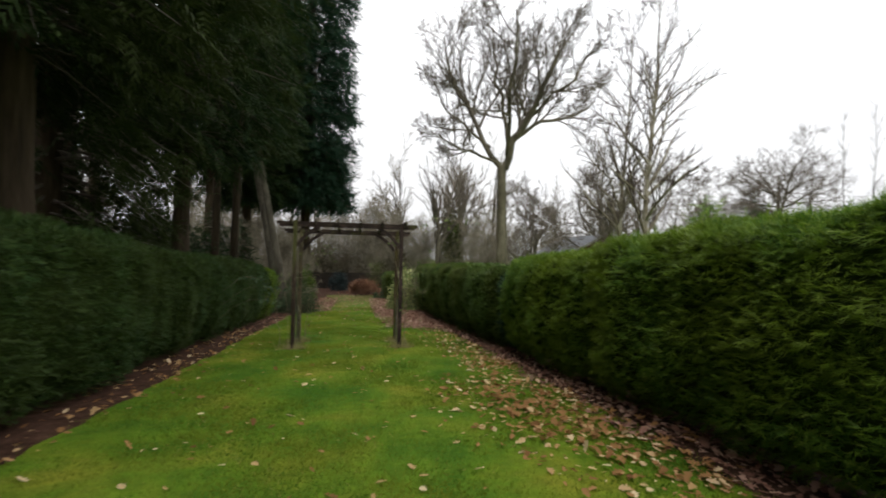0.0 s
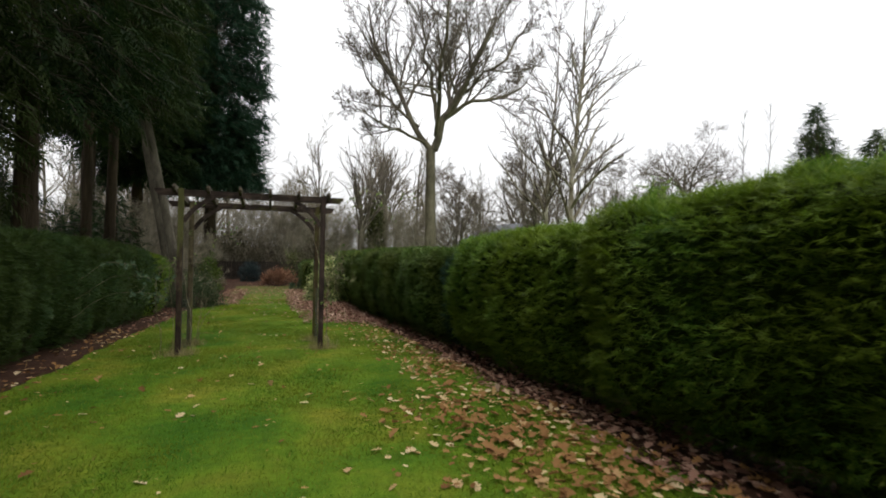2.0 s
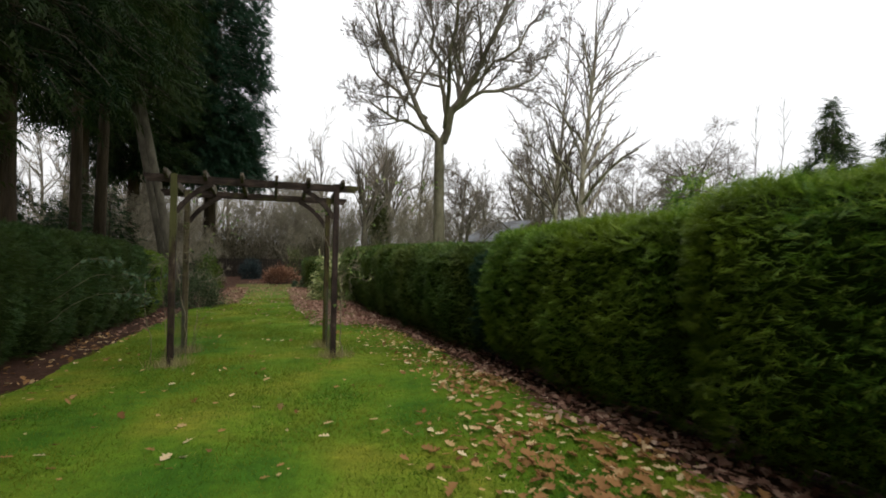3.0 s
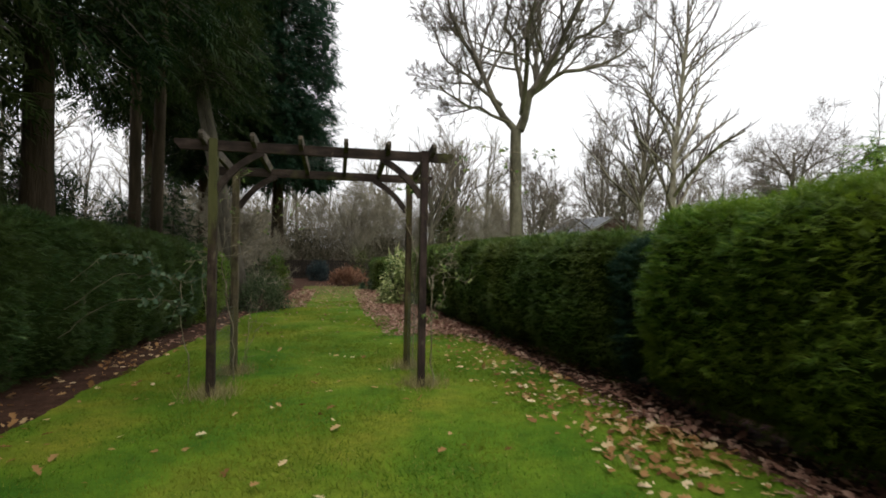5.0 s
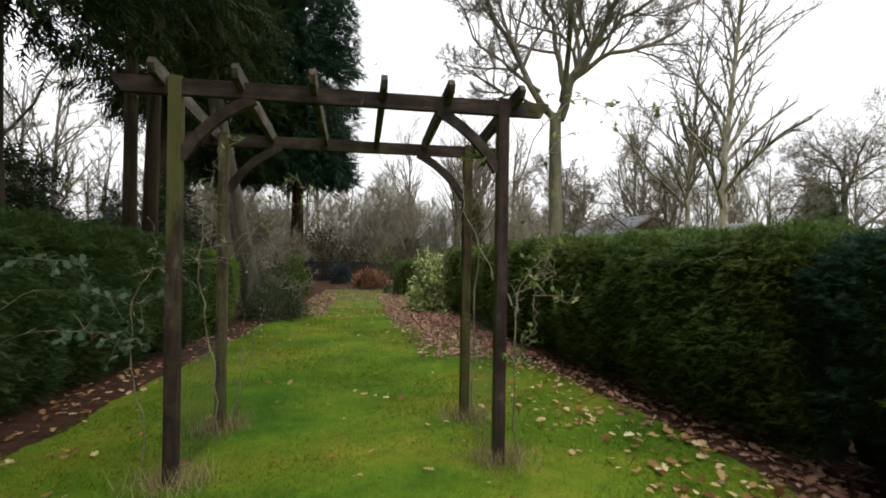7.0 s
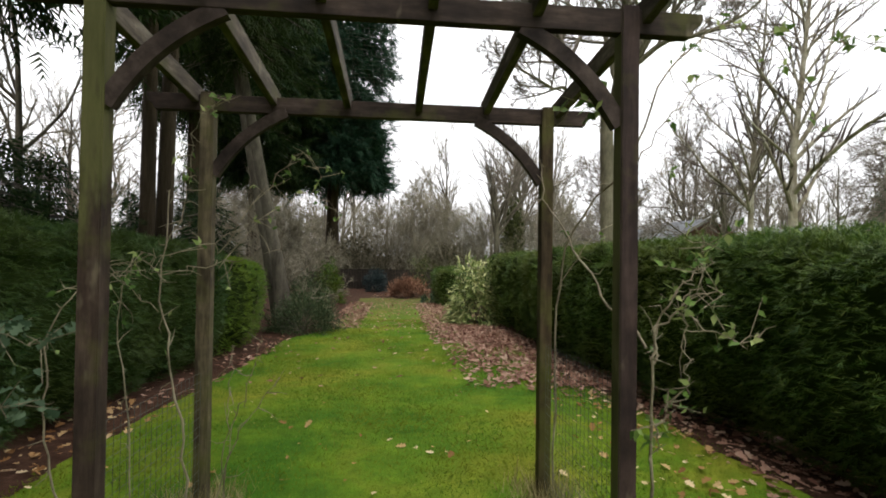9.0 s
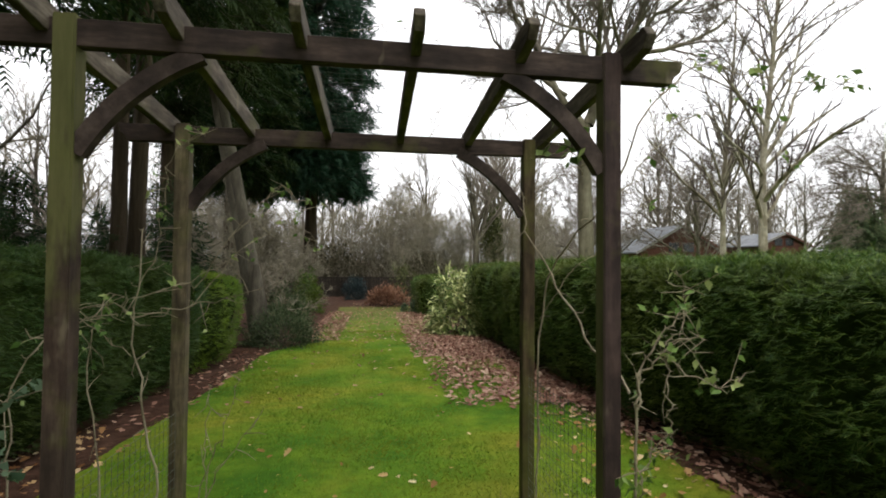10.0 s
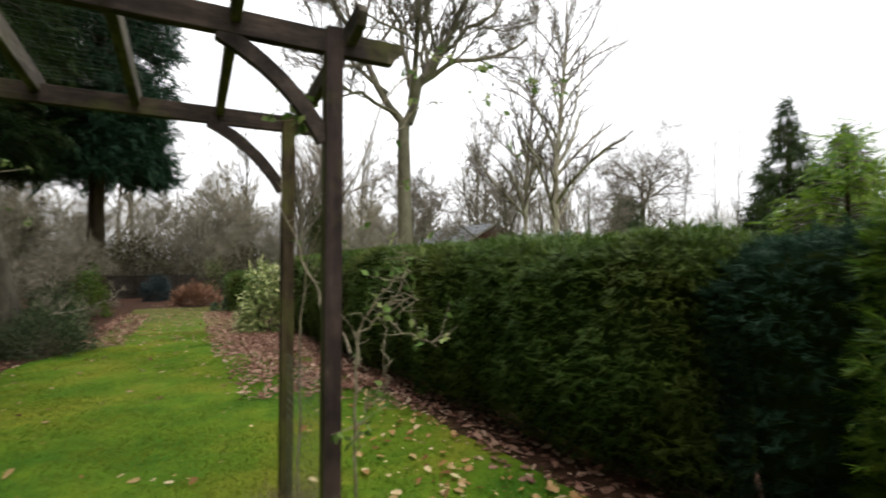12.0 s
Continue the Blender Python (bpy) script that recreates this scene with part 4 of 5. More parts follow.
shrub("shrub", "fresh green shrub beside the far soil strip", (-2.6, 28.5, G(28.5)), (0.6, 1.2, 1.6), 2600, M_HEDGE_B, LEAF, 0.10)
shrub("variegated_shrub", "cream and green shrub with long drooping leaves at the hedge's end", (2.42, 21.7, G(21.7)), (0.72, 0.72, 1.6), 3800, M_VARIEG, LONGLEAF, 0.22, hollow=0.7, rise=-0.6)
shrub("shrub", "dark green low shrub at the far border", (3.6, 31.5, G(31.5)), (1.4, 1.0, 1.5), 2200, M_SHRUB, LEAF, 0.12)
shrub("blue_spruce", "small dark blue-grey spruce before the fence", (-1.0, 36.4, G(36.4)), (0.65, 0.65, 1.25), 2600, M_BLUE, LONGLEAF, 0.16)
shrub("dead_bracken", "clump of dead rust-brown bracken", (0.75, 31.8, G(31.8)), (1.05, 0.8, 0.85), 2200, M_FERN, LONGLEAF, 0.20)
shrub("shrub", "straggly brown and green shrub by the far border", (1.9, 34.5, G(34.5)), (1.1, 0.8, 1.9), 1500, M_IVY, LEAF, 0.12)
shrub("shrub", "small pale silver-green plant at the leaf carpet's edge", (1.55, 28.4, G(28.4)), (0.32, 0.32, 0.5), 320, M_PALELEAF, LEAF, 0.10, stems=6)
for x, y, w, h in ((-2.6, 41.5, 2.0, 3.6), (-0.2, 42.6, 1.8, 3.0), (3.4, 43.0, 1.7, 3.3)):
    shrub("evergreen_bush", "dull olive-brown evergreen bush behind the fence", (x, y, G(y)), (w, 1.4, h), 4200, M_OLIVE, LEAF, 0.17)
shrub("ivy_clad_stump", "tall dead trunk wrapped in pale ivy", (8.4, 42.0, -1.0), (0.9, 0.9, 7.0), 3400, M_IVY, LEAF, 0.22)
for x, y, h in ((-3.4, 27.0, 3.2), (-4.6, 25.0, 3.6), (-4.0, 30.5, 3.2), (-3.2, 22.6, 2.8), (-4.2, 22.8, 3.4), (-2.9, 32.0, 2.6)):
    bare_tree("bare_bush", "twiggy bare grey-brown bush", (x, y, G(y)), h, 0.05, SMALL, 3, (0.2, 0), M_BRUSH, M_BRUSH, "bare bushes")


SCRUB = dict(count=[16, 9, 9, 4], start=0.06, angle=(25, 60), rise=0.12, ratio=0.62, wander=0.18, thin=0.016, taper=0.8)
SCRUB["from"] = 0.1
scrubs = [bare_tree("bare_bush", "rounded grey-brown thicket of bare twigs behind the fence", (x, 43.0, G(43)), h, 0.09, SCRUB, 3, (0.2, 0.1), M_BRUSH, M_BRUSH, "bare scrub") for x, h in ((-8.0, 4.6), (1.2, 5.2))]
for k, (x, y, f) in enumerate(((-5.2, 44.5, 0.9), (-12.0, 43.5, 1.0), (4.6, 45.5, 1.05), (6.2, 43.8, 0.8), (9.6, 44.0, 0.9), (12.5, 46.0, 1.1), (-1.4, 46.5, 1.1), (2.8, 48.0, 1.25), (15.5, 48.5, 1.1), (-9.5, 48.0, 1.3))):
    ob = copy_thing(scrubs[k % 2], pose(0, 0, 0))
    ob.matrix_basis = pose(x, y, G(y), 0, 0, 70 * k + 25) @ Matrix.Scale(f, 4)

# brushwood along the far boundary: many thin upright stems
def brushwood(label, x0, x1, y0, y1, h0, h1, count, fill=22):
    lines = []
    for _ in range(count):
        x, y = rng.uniform(x0, x1), rng.uniform(y0, y1)
        h = rng.uniform(h0, h1)
        p = np.array([x, y, G(y) - 0.1])
        tip = p + np.array([rng.normal() * h * 0.22, rng.normal() * h * 0.22, h])
        q = bend(p, tip, 0, 5, 0.06 * h)
        lines.append((q, np.linspace(0.022, 0.008, 5)))
        for _k in range(1):
            i = rng.integers(1, 4)
            d = np.array([rng.normal() * 0.35, rng.normal() * 0.35, rng.uniform(0.1, 0.5)]) * h * 0.5
            lines.append((bend(q[i], q[i] + d, 0, 3, 0.03), np.array([0.012, 0.009, 0.006])))
    root = thing("brushwood", label, "bushes", ((x0 + x1) / 2, (y0 + y1) / 2, G(y0)), kind="stuff")
    part("stem_mass", tube_mesh("stem_mass", lines, 3), M_BRUSH, root, kind="stuff")
    n = count * fill
    y = rng.uniform(y0, y1, n)
    x = rng.uniform(x0, x1, n)
    tall = h0 + (h1 - h0) * (0.5 + 0.35 * np.sin(x * 0.9 + y) + 0.15 * np.sin(x * 2.3))
    p = np.stack([x, y, gz(y) + tall * rng.uniform(size=n) ** 0.8], 1)
    part("twig_mass", scatter("twig_mass", TWIGS, p, unit(n) * 0.6 + np.array([0, 0, 1.0]), unit(n), rng.uniform(0.35, 0.9, n)), M_BRUSH, root, kind="stuff")


brushwood("thicket of grey-brown bare brushwood behind the fence", -16, 14, 40.5, 47, 2.8, 6.6, 700, 32)
brushwood("thicket of grey-brown bare brushwood beyond neighbouring gardens", 14, 50, 48, 58, 2.2, 6.0, 700)
brushwood("distant band of bare woodland undergrowth", -45, 70, 66, 84, 4.0, 9.0, 600, 30)
brushwood("thicket of bare brushwood in the wood", -24, -10, 8, 40, 1.5, 4.0, 700)


# ---- far fence, shed, neighbouring things ----
def fence(label, x0, y0, x1, y1, height, mat, group):
    root = thing("fence", label, "fence", (x0, y0, G(y0)), group)
    d = Vector((x1 - x0, y1 - y0, 0))
    n = int(d.length / 0.16)
    ang = math.degrees(math.atan2(d.y, d.x))
    board = bpy.data.meshes.new("board")
    bm = box(bmesh.new(), 0, 0.15, -0.01, 0.01, 0, height, bevel=0.003)
    bm.to_mesh(board)
    bm.free()
    board.materials.append(mat)
    post = bpy.data.meshes.new("fence_post")
    bm = box(bmesh.new(), -0.05, 0.05, -0.05, 0.05, -0.2, height + 0.12, bevel=0.006)
    bm.to_mesh(post)
    bm.free()
    post.materials.append(mat)
    for k in range(n):
        p = Vector((x0, y0, 0)) + d * (k / n)
        for nm, me, off, every in (("board", board, 0.0, 1), ("fence_post", post, 0.07, 12)):
            if k % every == 0:
                o = new(nm, me)
                o.parent = root
                o.matrix_basis = Matrix.Translation((-x0, -y0, -G(y0))) @ pose(p.x, p.y - off, G(p.y) + 0.03 + rng.uniform(-0.015, 0.015), 0, 0, ang)


fence("dark weathered close-board fence across the garden's end", -6.0, 38.6, 3.4, 38.9, 1.22, M_FENCE, "fences")
fence("red-brown board fence in a neighbouring garden", 22.5, 30.0, 44.0, 34.0, 2.45, M_REDFENCE, "fences")


def shed(label, peak, width, length, eave, ground_z, group):
    """A gabled timber building whose gable faces the garden."""
    px, py, pz = peak
    root = thing("shed", label, "shed", (px, py + length / 2, ground_z), group)
    w = width / 2
    bm = bmesh.new()
    prof = [(px - w + 0.25, ground_z), (px + w - 0.25, ground_z), (px + w - 0.25, eave), (px, pz - 0.12), (px - w + 0.25, eave)]
    a = [bm.verts.new((x, py + 0.3, z)) for x, z in prof]
    b = [bm.verts.new((x, py + length, z)) for x, z in prof]
    bm.faces.new(a)
    bm.faces.new(b[::-1])
    for k in range(5):
        bm.faces.new((a[k], b[k], b[(k + 1) % 5], a[(k + 1) % 5]))
    bmesh.ops.recalc_face_normals(bm, faces=bm.faces)
    part("wall", bm, M_BRICK, root, "red-brown boarded walls")
    for s in (-1, 1):
        bm = bmesh.new()
        slope = (pz - eave) / w
        x_out = px + s * (w + 0.25)
        z_out = pz - slope * (w + 0.25)
        q = [(px, pz), (x_out, z_out), (x_out, z_out - 0.09), (px, pz - 0.11)]
        a = [bm.verts.new((x, py, z)) for x, z in q]
        b = [bm.verts.new((x, py + length + 0.3, z)) for x, z in q]
        bm.faces.new(a)
        bm.faces.new(b[::-1])
        for k in range(4):
            bm.faces.new((a[k], b[k], b[(k + 1) % 4], a[(k + 1) % 4]))
        bmesh.ops.recalc_face_normals(bm, faces=bm.faces)
        part("roof", bm, M_ROOF, root, "grey felted roof slope")
        bm = bmesh.new()
        q = [(px, pz + 0.02), (x_out, z_out + 0.02), (x_out, z_out - 0.16), (px, pz - 0.18)]
        a = [bm.verts.new((x, py - 0.03, z)) for x, z in q]
        b = [bm.verts.new((x, py - 0.004, z)) for x, z in q]
        bm.faces.new(a)
        bm.faces.new(b[::-1])
        for k in range(4):
            bm.faces.new((a[k], b[k], b[(k + 1) % 4], a[(k + 1) % 4]))
        bmesh.ops.recalc_face_normals(bm, faces=bm.faces)
        part("bargeboard", bm, M_TRIM if s < 0 else M_BRICK, root)
    for x in (-0.55, 0.55):
        win = part("window", box(bmesh.new(), px + x - 0.46, px + x + 0.46, py + 0.24, py + 0.29, eave - 0.15, eave + 0.62, bevel=0.01), M_BRICK, root)
        part("pane", box(bmesh.new(), px + x - 0.38, px + x + 0.38, py + 0.215, py + 0.236, eave - 0.08, eave + 0.55), M_PANE, win, "dark window glass")
    return root


shed("red-brown timber building with grey gabled roof behind the hedge", (20.95, 38.45, 3.84), 6.4, 8.5, 2.05, -1.05, "outbuildings")
shed("small distant outbuilding with light grey roof", (36.0, 46.0, 4.0), 5.0, 6.0, 2.9, -1.1, "outbuildings")

pole = thing("garden_pole", "grey pole with a short cross arm behind the hedge", "pole", (7.7, 5.7, -0.13))
part("pole", tube_mesh("pole", [([(7.7, 5.7, -0.3), (7.7, 5.7, 3.02)], [0.05, 0.05])], 10), M_POLE, pole)
part("arm", tube_mesh("arm", [([(7.60, 5.84, 3.03), (7.80, 5.56, 3.03)], [0.02, 0.02])], 6), M_POLE, pole)
SAPLING = dict(count=[40, 4], start=0.12, angle=(25, 55), rise=0.2, ratio=0.10, wander=0.10, thin=0.013, taper=0.85)
SAPLING["from"] = 0.2
for x, y, h in ((37.5, 32.0, 14.5), (36.0, 33.5, 12.5), (39.0, 31.0, 15.5), (43.5, 29.5, 14.0)):
    bare_tree("poplar_tree", "thin upright bare poplar far beyond the hedge", (x, y, -1.0), h, 0.07, SAPLING, 2, (0.3, 0), group="bare poplars")

stump = thing("tree_stump", "broken-off dead grey trunk behind a shrub", "tree stump", (-2.68, 20.2, G(20.2)))
part("trunk", tube_mesh("trunk", [(bend((-2.66, 20.2, G(20.2) - 0.1), (-2.72, 20.25, 1.1), 0, 6, 0.012), [0.16, 0.13, 0.12, 0.115, 0.11, 0.07])], 9), M_BARK, stump)


# ---- climbing roses on the pergola ----
def climber(label, canes, leaf_mat, leaf_n, leaf, at, tips_only=0.35, form=LEAF):
    root = thing("climbing_rose", label, "climber", at, "climbing roses")
    lines, where, ways = [], [], []
    for pts, r0, r1, leafy in canes:
        p = np.array(pts, float)
        s, ss = np.linspace(0, 1, len(p)), np.linspace(0, 1, 4 * len(p))
        q = np.stack([np.interp(ss, s, p[:, k]) for k in range(3)], 1)
        q[1:-1] = (q[:-2] + 2 * q[1:-1] + q[2:]) / 4
        q[1:-1] = (q[:-2] + 2 * q[1:-1] + q[2:]) / 4
        q[1:] += rng.normal(size=(len(q) - 1, 3)) * 0.009
        lines.append((q, np.linspace(r0 * 0.62, r1 * 0.6, len(q))))
        for i in range(2, len(q), 2):
            d = unit(1)[0] * rng.uniform(0.03, 0.14)
            lines.append((np.array([q[i], q[i] + d * 0.5 + rng.normal(size=3) * 0.01, q[i] + d]), np.array([0.0028, 0.002, 0.001])))
            for _t in range(3):
                k = rng.integers(1, len(q))
                e = unit(1)[0] * 0.014
                lines.append((np.array([q[k], q[k] + e]), np.array([0.0025, 0.0006])))
        for _ in range(int(len(q) * leafy * 0.6)):
            i = rng.integers(int(len(q) * tips_only), len(q))
            d = unit(1)[0] * rng.uniform(0.04, 0.16)
            lines.append((np.array([q[i], q[i] + d]), np.array([0.0022, 0.0012])))
            for _k in range(rng.integers(2, 5)):
                where.append(q[i] + d * rng.uniform(0.5, 1.1))
                ways.append(unit(1)[0] + np.array([0, 0, -0.3]))
    part("cane_tangle", tube_mesh("cane_tangle", lines, 5), M_CANE, root)
    if where:
        where, ways = np.array(where), np.array(ways)
        part("foliage", scatter("foliage", form, where, ways, unit(len(where)) + np.array([0, 0, 0.8]), leaf * rng.uniform(0.6, 1.3, len(where))), leaf_mat, root, kind="stuff")


climber("thorny climbing rose with few green leaves beside a post", [
    ([(1.12, 9.97, -0.36), (1.09, 9.95, 0.27), (1.08, 9.94, 0.67), (1.11, 9.94, 0.79), (1.21, 9.93, 0.91), (1.36, 9.9, 0.94)], 0.012, 0.005, 0.5),
    ([(1.09, 9.94, 0.65), (1.10, 9.93, 0.81), (1.20, 9.92, 0.97), (1.31, 9.93, 1.04)], 0.009, 0.003, 0.6),
    ([(1.18, 9.93, 0.86), (1.28, 9.92, 0.80), (1.38, 9.90, 0.74), (1.52, 9.9, 0.76)], 0.006, 0.003, 0.8),
    ([(1.20, 9.93, 0.89), (1.21, 9.92, 0.71), (1.22, 9.92, 0.54)], 0.005, 0.003, 0.2),
    ([(1.21, 9.94, 0.90), (1.30, 9.96, 0.97), (1.33, 9.97, 1.08), (1.30, 9.98, 1.19)], 0.005, 0.002, 0.9),
    ([(1.08, 9.95, 0.27), (1.10, 9.9, 0.42), (1.12, 9.88, 0.53)], 0.004, 0.002, 1.6),
    ([(1.07, 9.96, 0.71), (1.01, 10.3, 0.92), (0.98, 10.6, 1.17), (0.93, 10.9, 1.42), (0.96, 11.0, 1.67)], 0.011, 0.005, 0.1),
], M_ROSELEAF, 0, 0.045, (1.12, 9.97, -0.36))
climber("long arching rose canes with scattered leaves over the pergola's corner", [
    ([(1.09, 11.1, -0.40), (1.10, 11.12, 0.67), (1.12, 11.0, 1.22), (1.27, 10.5, 1.54), (1.38, 10.4, 1.95), (1.60, 10.4, 2.20), (1.76, 10.4, 2.28), (1.99, 10.4, 2.16), (2.13, 10.4, 1.91), (2.26, 10.4, 1.70)], 0.012, 0.003, 0.55),
    ([(1.76, 10.4, 2.26), (2.0, 10.4, 2.22), (2.34, 10.4, 2.18), (2.62, 10.4, 2.21)], 0.005, 0.002, 1.3),
    ([(1.27, 10.5, 1.47), (1.42, 10.45, 1.76), (1.62, 10.4, 1.97), (1.85, 10.4, 1.99)], 0.006, 0.003, 0.4),
    ([(1.05, 11.0, 1.86), (1.2, 10.7, 2.17), (1.45, 10.5, 2.29), (1.7, 10.4, 2.26)], 0.006, 0.003, 0.2),
    ([(1.1, 11.1, 0.86), (1.25, 11.0, 1.17), (1.5, 10.9, 1.36), (1.65, 10.8, 1.61)], 0.005, 0.002, 0.5),
    ([(1.05, 11.1, 1.76), (0.9, 11.0, 2.07), (0.6, 10.9, 2.42), (0.2, 10.8, 2.54), (-0.1, 10.7, 2.42)], 0.004, 0.002, 0.1),
    ([(0.98, 10.2, 1.61), (0.93, 10.1, 1.67), (0.86, 10.05, 1.71)], 0.003, 0.002, 1.6),
], M_ROSELEAF, 0, 0.05, (1.09, 11.1, -0.4))
climber("tangled thorny canes climbing the mossy posts, few leaves", [
    ([(-0.93, 10.7, -0.40), (-0.92, 10.6, 0.15), (-1.01, 10.6, 0.56), (-1.04, 10.6, 0.93), (-1.03, 10.65, 1.36)], 0.011, 0.005, 0.2),
    ([(-1.15, 10.55, -0.38), (-1.18, 10.6, 0.20), (-1.24, 10.6, 0.82), (-1.17, 10.6, 1.08), (-1.03, 10.6, 1.03)], 0.007, 0.003, 0.5),
    ([(-1.27, 10.3, -0.40), (-1.29, 10.3, 0.05), (-1.36, 10.3, 0.36), (-1.35, 10.3, 0.72), (-1.26, 10.35, 0.92), (-1.08, 10.5, 0.98)], 0.008, 0.004, 0.3),
    ([(-1.02, 10.6, 0.92), (-1.12, 10.6, 1.02), (-1.28, 10.6, 0.99), (-1.42, 10.6, 0.86)], 0.005, 0.002, 0.2),
    ([(-1.03, 10.62, 1.1), (-0.95, 10.65, 1.28), (-0.99, 10.7, 1.5)], 0.004, 0.002, 0.6),
    ([(-0.88, 11.0, -0.42), (-0.80, 10.9, 0.0), (-0.66, 10.9, 0.22), (-0.52, 10.9, 0.42)], 0.006, 0.002, 0.05),
    ([(-1.04, 10.6, 0.95), (-0.9, 10.6, 0.99), (-0.72, 10.6, 1.02), (-0.5, 10.6, 1.08)], 0.006, 0.002, 0.2),
    ([(-1.04, 10.6, 1.04), (-0.85, 10.7, 1.11), (-0.65, 10.8, 1.24)], 0.004, 0.002, 0.4),
    ([(-0.9, 11.1, -0.42), (-0.85, 11.1, 0.07), (-0.72, 11.0, 0.36), (-0.66, 11.0, 0.61)], 0.006, 0.002, 0.05),
    ([(-0.9, 11.0, -0.42), (-0.84, 10.95, 0.10), (-0.80, 10.9, 0.32), (-0.8, 10.9, 0.56)], 0.006, 0.002, 0.05),
    ([(-1.05, 10.6, 0.77), (-1.25, 10.5, 0.97), (-1.3, 10.4, 1.26)], 0.004, 0.002, 0.5),
    ([(-0.95, 11.1, 1.06), (-0.7, 11.05, 1.42), (-0.45, 11.0, 1.67), (-0.35, 11.0, 1.51)], 0.006, 0.002, 1.1),
    ([(-0.95, 11.1, 0.97), (-0.75, 11.2, 1.26), (-0.5, 11.3, 1.47), (-0.3, 11.3, 1.36)], 0.005, 0.002, 1.1),
    ([(-0.95, 11.1, 1.26), (-1.1, 11.0, 1.56), (-1.0, 10.9, 1.81), (-0.8, 10.8, 1.89)], 0.004, 0.002, 0.9),
], M_ROSELEAF, 0, 0.042, (-0.93, 10.7, -0.40))
climber("bramble with pale green leaves leaning out of the hedge", [
    ([(-2.35, 10.3, 0.45), (-1.9, 10.2, 0.78), (-1.5, 10.1, 0.80), (-1.2, 10.03, 0.70)], 0.005, 0.002, 1.6),
    ([(-2.35, 10.2, 0.2), (-1.9, 10.1, 0.55), (-1.5, 10.05, 0.58), (-1.25, 10.0, 0.50)], 0.005, 0.002, 1.6),
    ([(-2.35, 10.4, 0.7), (-2.0, 10.3, 1.0), (-1.6, 10.2, 0.95)], 0.005, 0.002, 1.6),
], M_PALELEAF, 0, 0.055, (-2.35, 10.3, -0.35), 0.6, LOBED)


def tuft(label, at, spread, n, h, mat):
    p = np.array(at) + rng.normal(size=(n, 3)) * np.array([spread, spread, 0])
    p[:, 2] = gz(p[:, 1]) - 0.01
    ax = unit(n) * 0.55 + np.array([0, 0, 1.0])
    me = scatter("grass_tuft", BLADE, p, ax, unit(n), np.stack([np.full(n, 0.05), rng.uniform(0.5, 1.2, n) * h, np.full(n, h)], 1))
    me.materials.append(mat)
    tagged(new("grass_tuft", me), label, "grass", kind="stuff")


for x, y in ((1.02, 10.02), (1.0, 11.0), (-1.0, 10.0), (-1.0, 11.04)):
    tuft("dry unmown grass around a pergola post", (x, y, 0), 0.11, 420, 0.16, M_DRYGRASS)

# ---- lawn blades and fallen leaves ----
def lawn_blades():
    n = 290000
    y = 1.6 + 21 * rng.uniform(size=n) ** 1.55
    y[:24000] = rng.uniform(-2.5, 1.7, 24000)
    x = rng.uniform(-2.3, 2.75, n)
    left = -2.26 + 0.8 * np.clip((y - 18.6) / 2, 0, 1) + 0.06 * np.sin(y * 2.1) + 0.04 * np.sin(y * 5.3)
    keep = rng.uniform(size=n) < np.clip(np.minimum(x - left, 2.75 + 0.06 * np.sin(y * 1.7) - x) / 0.22, 0, 1)
    x, y = x[keep], y[keep]
    n = len(x)
    p = np.stack([x, y, gz(y) - 0.004], 1)
    ax = unit(n) * 0.95 + np.array([0, 0, 0.8])
    me = scatter("lawn_grass", BLADE, p, ax, unit(n), np.stack([np.full(n, 0.055), rng.uniform(0.018, 0.045, n), np.full(n, 0.03)], 1))
    me.materials.append(M_GRASS)
    tagged(new("lawn_grass", me), "short mossy green lawn grass with yellowish patches", "grass", kind="stuff")


lawn_blades()


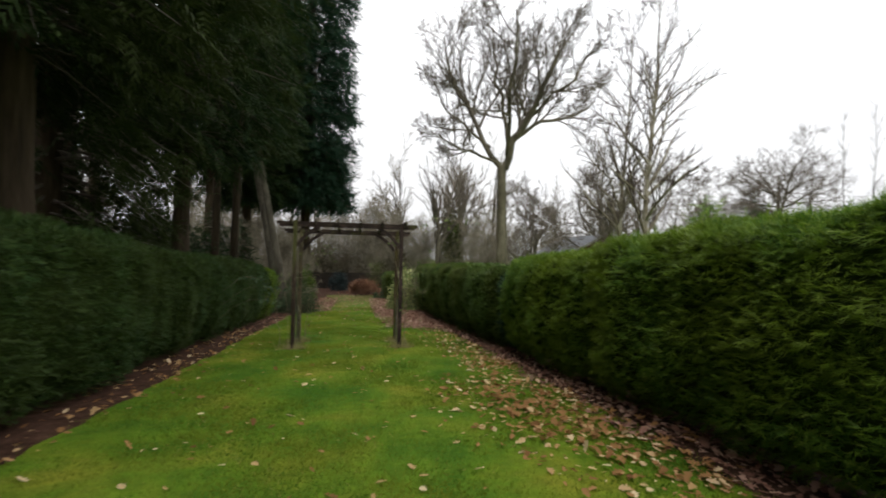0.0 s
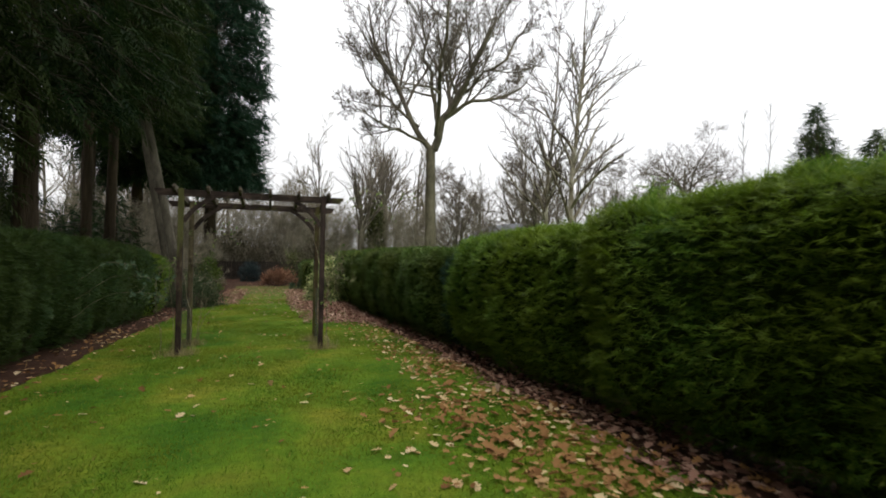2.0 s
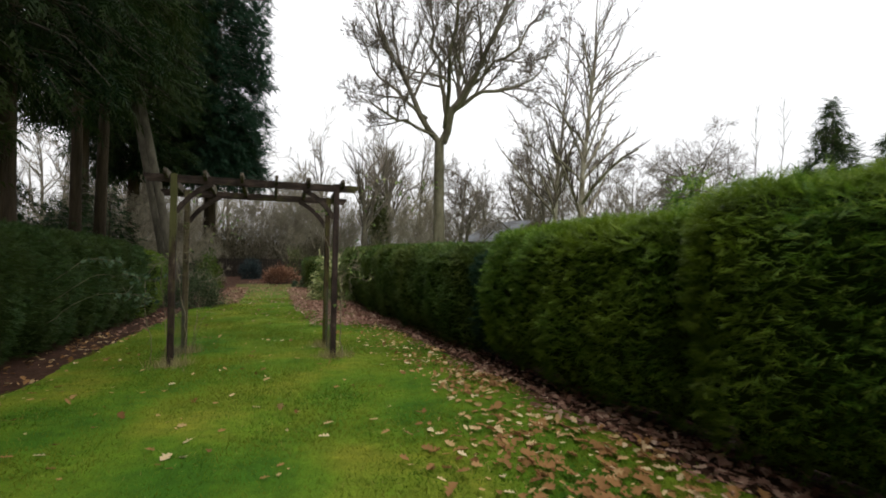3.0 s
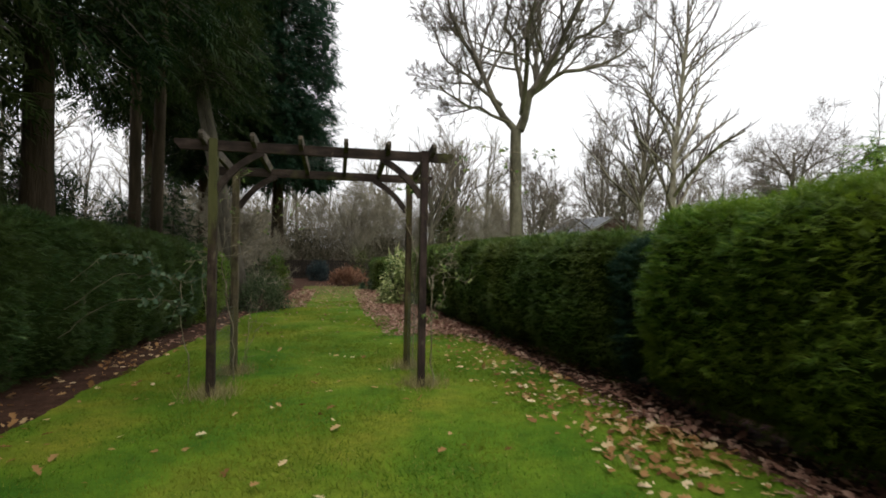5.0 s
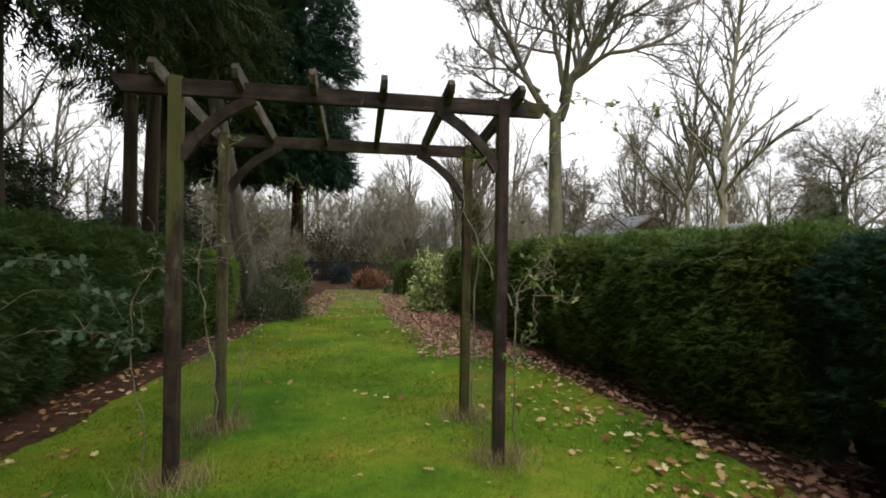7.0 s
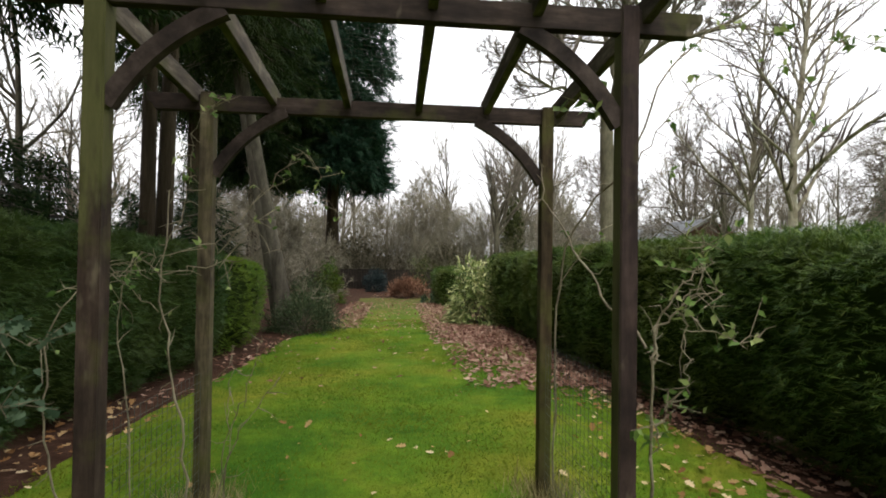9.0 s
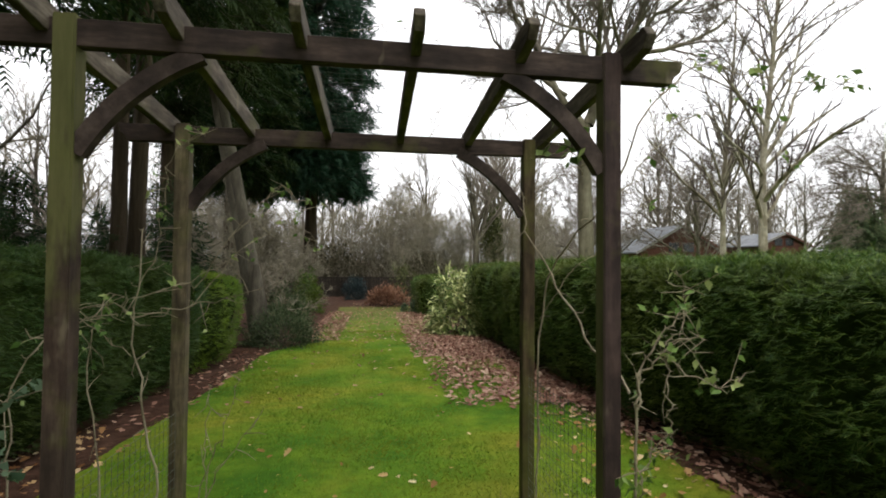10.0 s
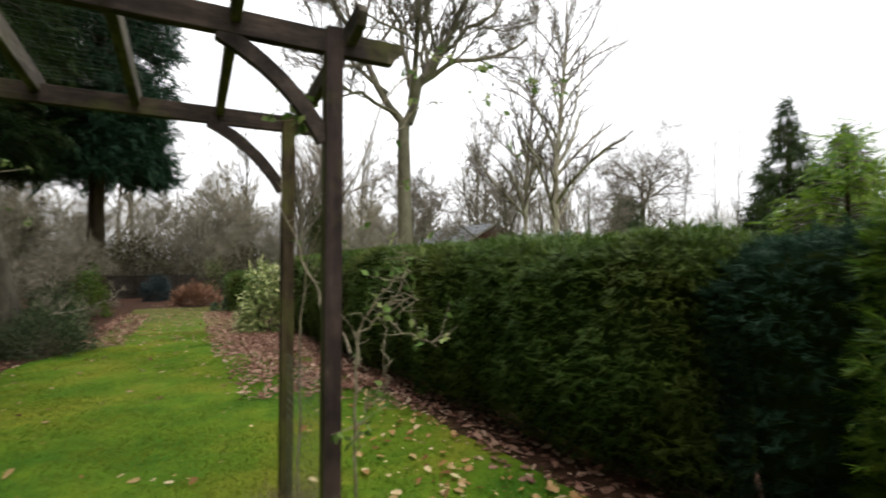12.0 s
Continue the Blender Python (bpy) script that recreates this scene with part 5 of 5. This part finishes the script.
def litter():
    """Fallen leaves: thick beneath the hedge, drifting thinly over the lawn."""
    sets = [  # x0, x1, y0, y1, count, lean of the spread towards the high x
        (1.3, 3.1, 3.2, 6.6, 900, 0.75), (0.9, 2.6, 4.2, 6.8, 260, 0.9), (1.7, 3.1, 6.4, 9.5, 620, 0.6), (1.7, 2.75, 6.3, 8.8, 420, 0.7), (1.5, 3.1, 9.0, 14.5, 900, 0.55),
        (2.4, 3.3, 2.5, 15.0, 3000, 0.8), (1.0, 3.0, 14.0, 21.0, 8000, 0.6), (0.9, 2.8, 18.0, 28.5, 9500, 0.75), (-2.2, 2.4, 2.0, 12.0, 300, 1.0),
        (-1.7, -0.8, 20.5, 29.0, 2200, 1.0), (-2.5, 2.5, 1.5, 20.0, 420, 1.0), (-2.8, -2.1, 4.0, 19.0, 700, 1.0), (-1.0, 1.2, 20.0, 34.0, 900, 1.0)]
    near, far = [], []
    for x0, x1, y0, y1, n, lean in sets:
        x = x0 + (x1 - x0) * rng.uniform(size=n) ** lean
        y = rng.uniform(y0, y1, n)
        clump = 0.5 + 0.5 * np.sin(x * 3.3 + 1.7 * np.sin(y * 1.9)) * np.sin(y * 2.6 + 1.2 * np.sin(x * 2.1))
        keep = rng.uniform(size=n) < 0.35 + 0.65 * clump
        far.append(np.stack([x[keep], y[keep]], 1))
    drift = np.stack([rng.normal(2.15, 0.36, 270), rng.normal(5.2, 0.75, 270)], 1)
    drift[:, 0] += 0.12 * (5.2 - drift[:, 1])
    p = np.concatenate([drift] + far)
    p = np.column_stack([p, gz(p[:, 1]) + rng.uniform(0.012, 0.035, len(p))])
    root = thing("fallen_leaves", "scattered curled brown oak leaves on lawn and soil", "leaves", (2.0, 6.0, G(6)), kind="stuff")
    idx = np.arange(280)
    single = []
    for k in range(5):
        v = LOBED[0] * np.array([1, 1, rng.uniform(0.8, 2.2)])
        v[:, 2] += 0.25 * (v[:, 1] - 0.5) ** 2 * rng.uniform(-1, 1.5)
        me = np_mesh("leaf", v, LOBED[1])
        me.materials.append(M_LITTER)
        single.append(me)
    for i in idx:
        o = new("leaf", single[i % 5])
        o.parent = root
        o.matrix_basis = Matrix.Translation(-root.location) @ pose(*p[i], rng.uniform(-25, 25), rng.uniform(-25, 25), rng.uniform(0, 360)) @ Matrix.Scale(rng.uniform(0.05, 0.115), 4)
    rest = np.delete(p, idx, axis=0)
    back = rest[rest[:, 1] > 13.5]
    n = len(back)
    flat = unit(n)
    flat[:, 2] *= 0.3
    part("far_leaf_litter", scatter("far_leaf_litter", LEAF, back, flat, np.array([0, 0, 1.0]) + unit(n) * 0.4, rng.uniform(0.07, 0.12, n)), M_CARPET, root, kind="stuff")
    rest = rest[rest[:, 1] <= 13.5]
    n = len(rest)
    flat = unit(n)
    flat[:, 2] *= 0.3
    size = rng.uniform(0.02, 0.095, n)
    up = np.array([0, 0, 1.0]) + unit(n) * 0.35
    foot = rest[:, 0] + 0.15 * np.sin(rest[:, 1] * 3.0) > 2.5
    for name, pick, mat in (("leaf_litter", ~foot, M_LITTER), ("matted_leaf_litter", foot, M_CARPET)):
        part(name, scatter(name, LOBED, rest[pick], flat[pick], up[pick], size[pick]), mat, root, kind="stuff")


litter()


brushwood("distant grey-brown bare thicket beside the dark spruce", 42, 62, 33, 42, 4.5, 8.5, 260, 40)
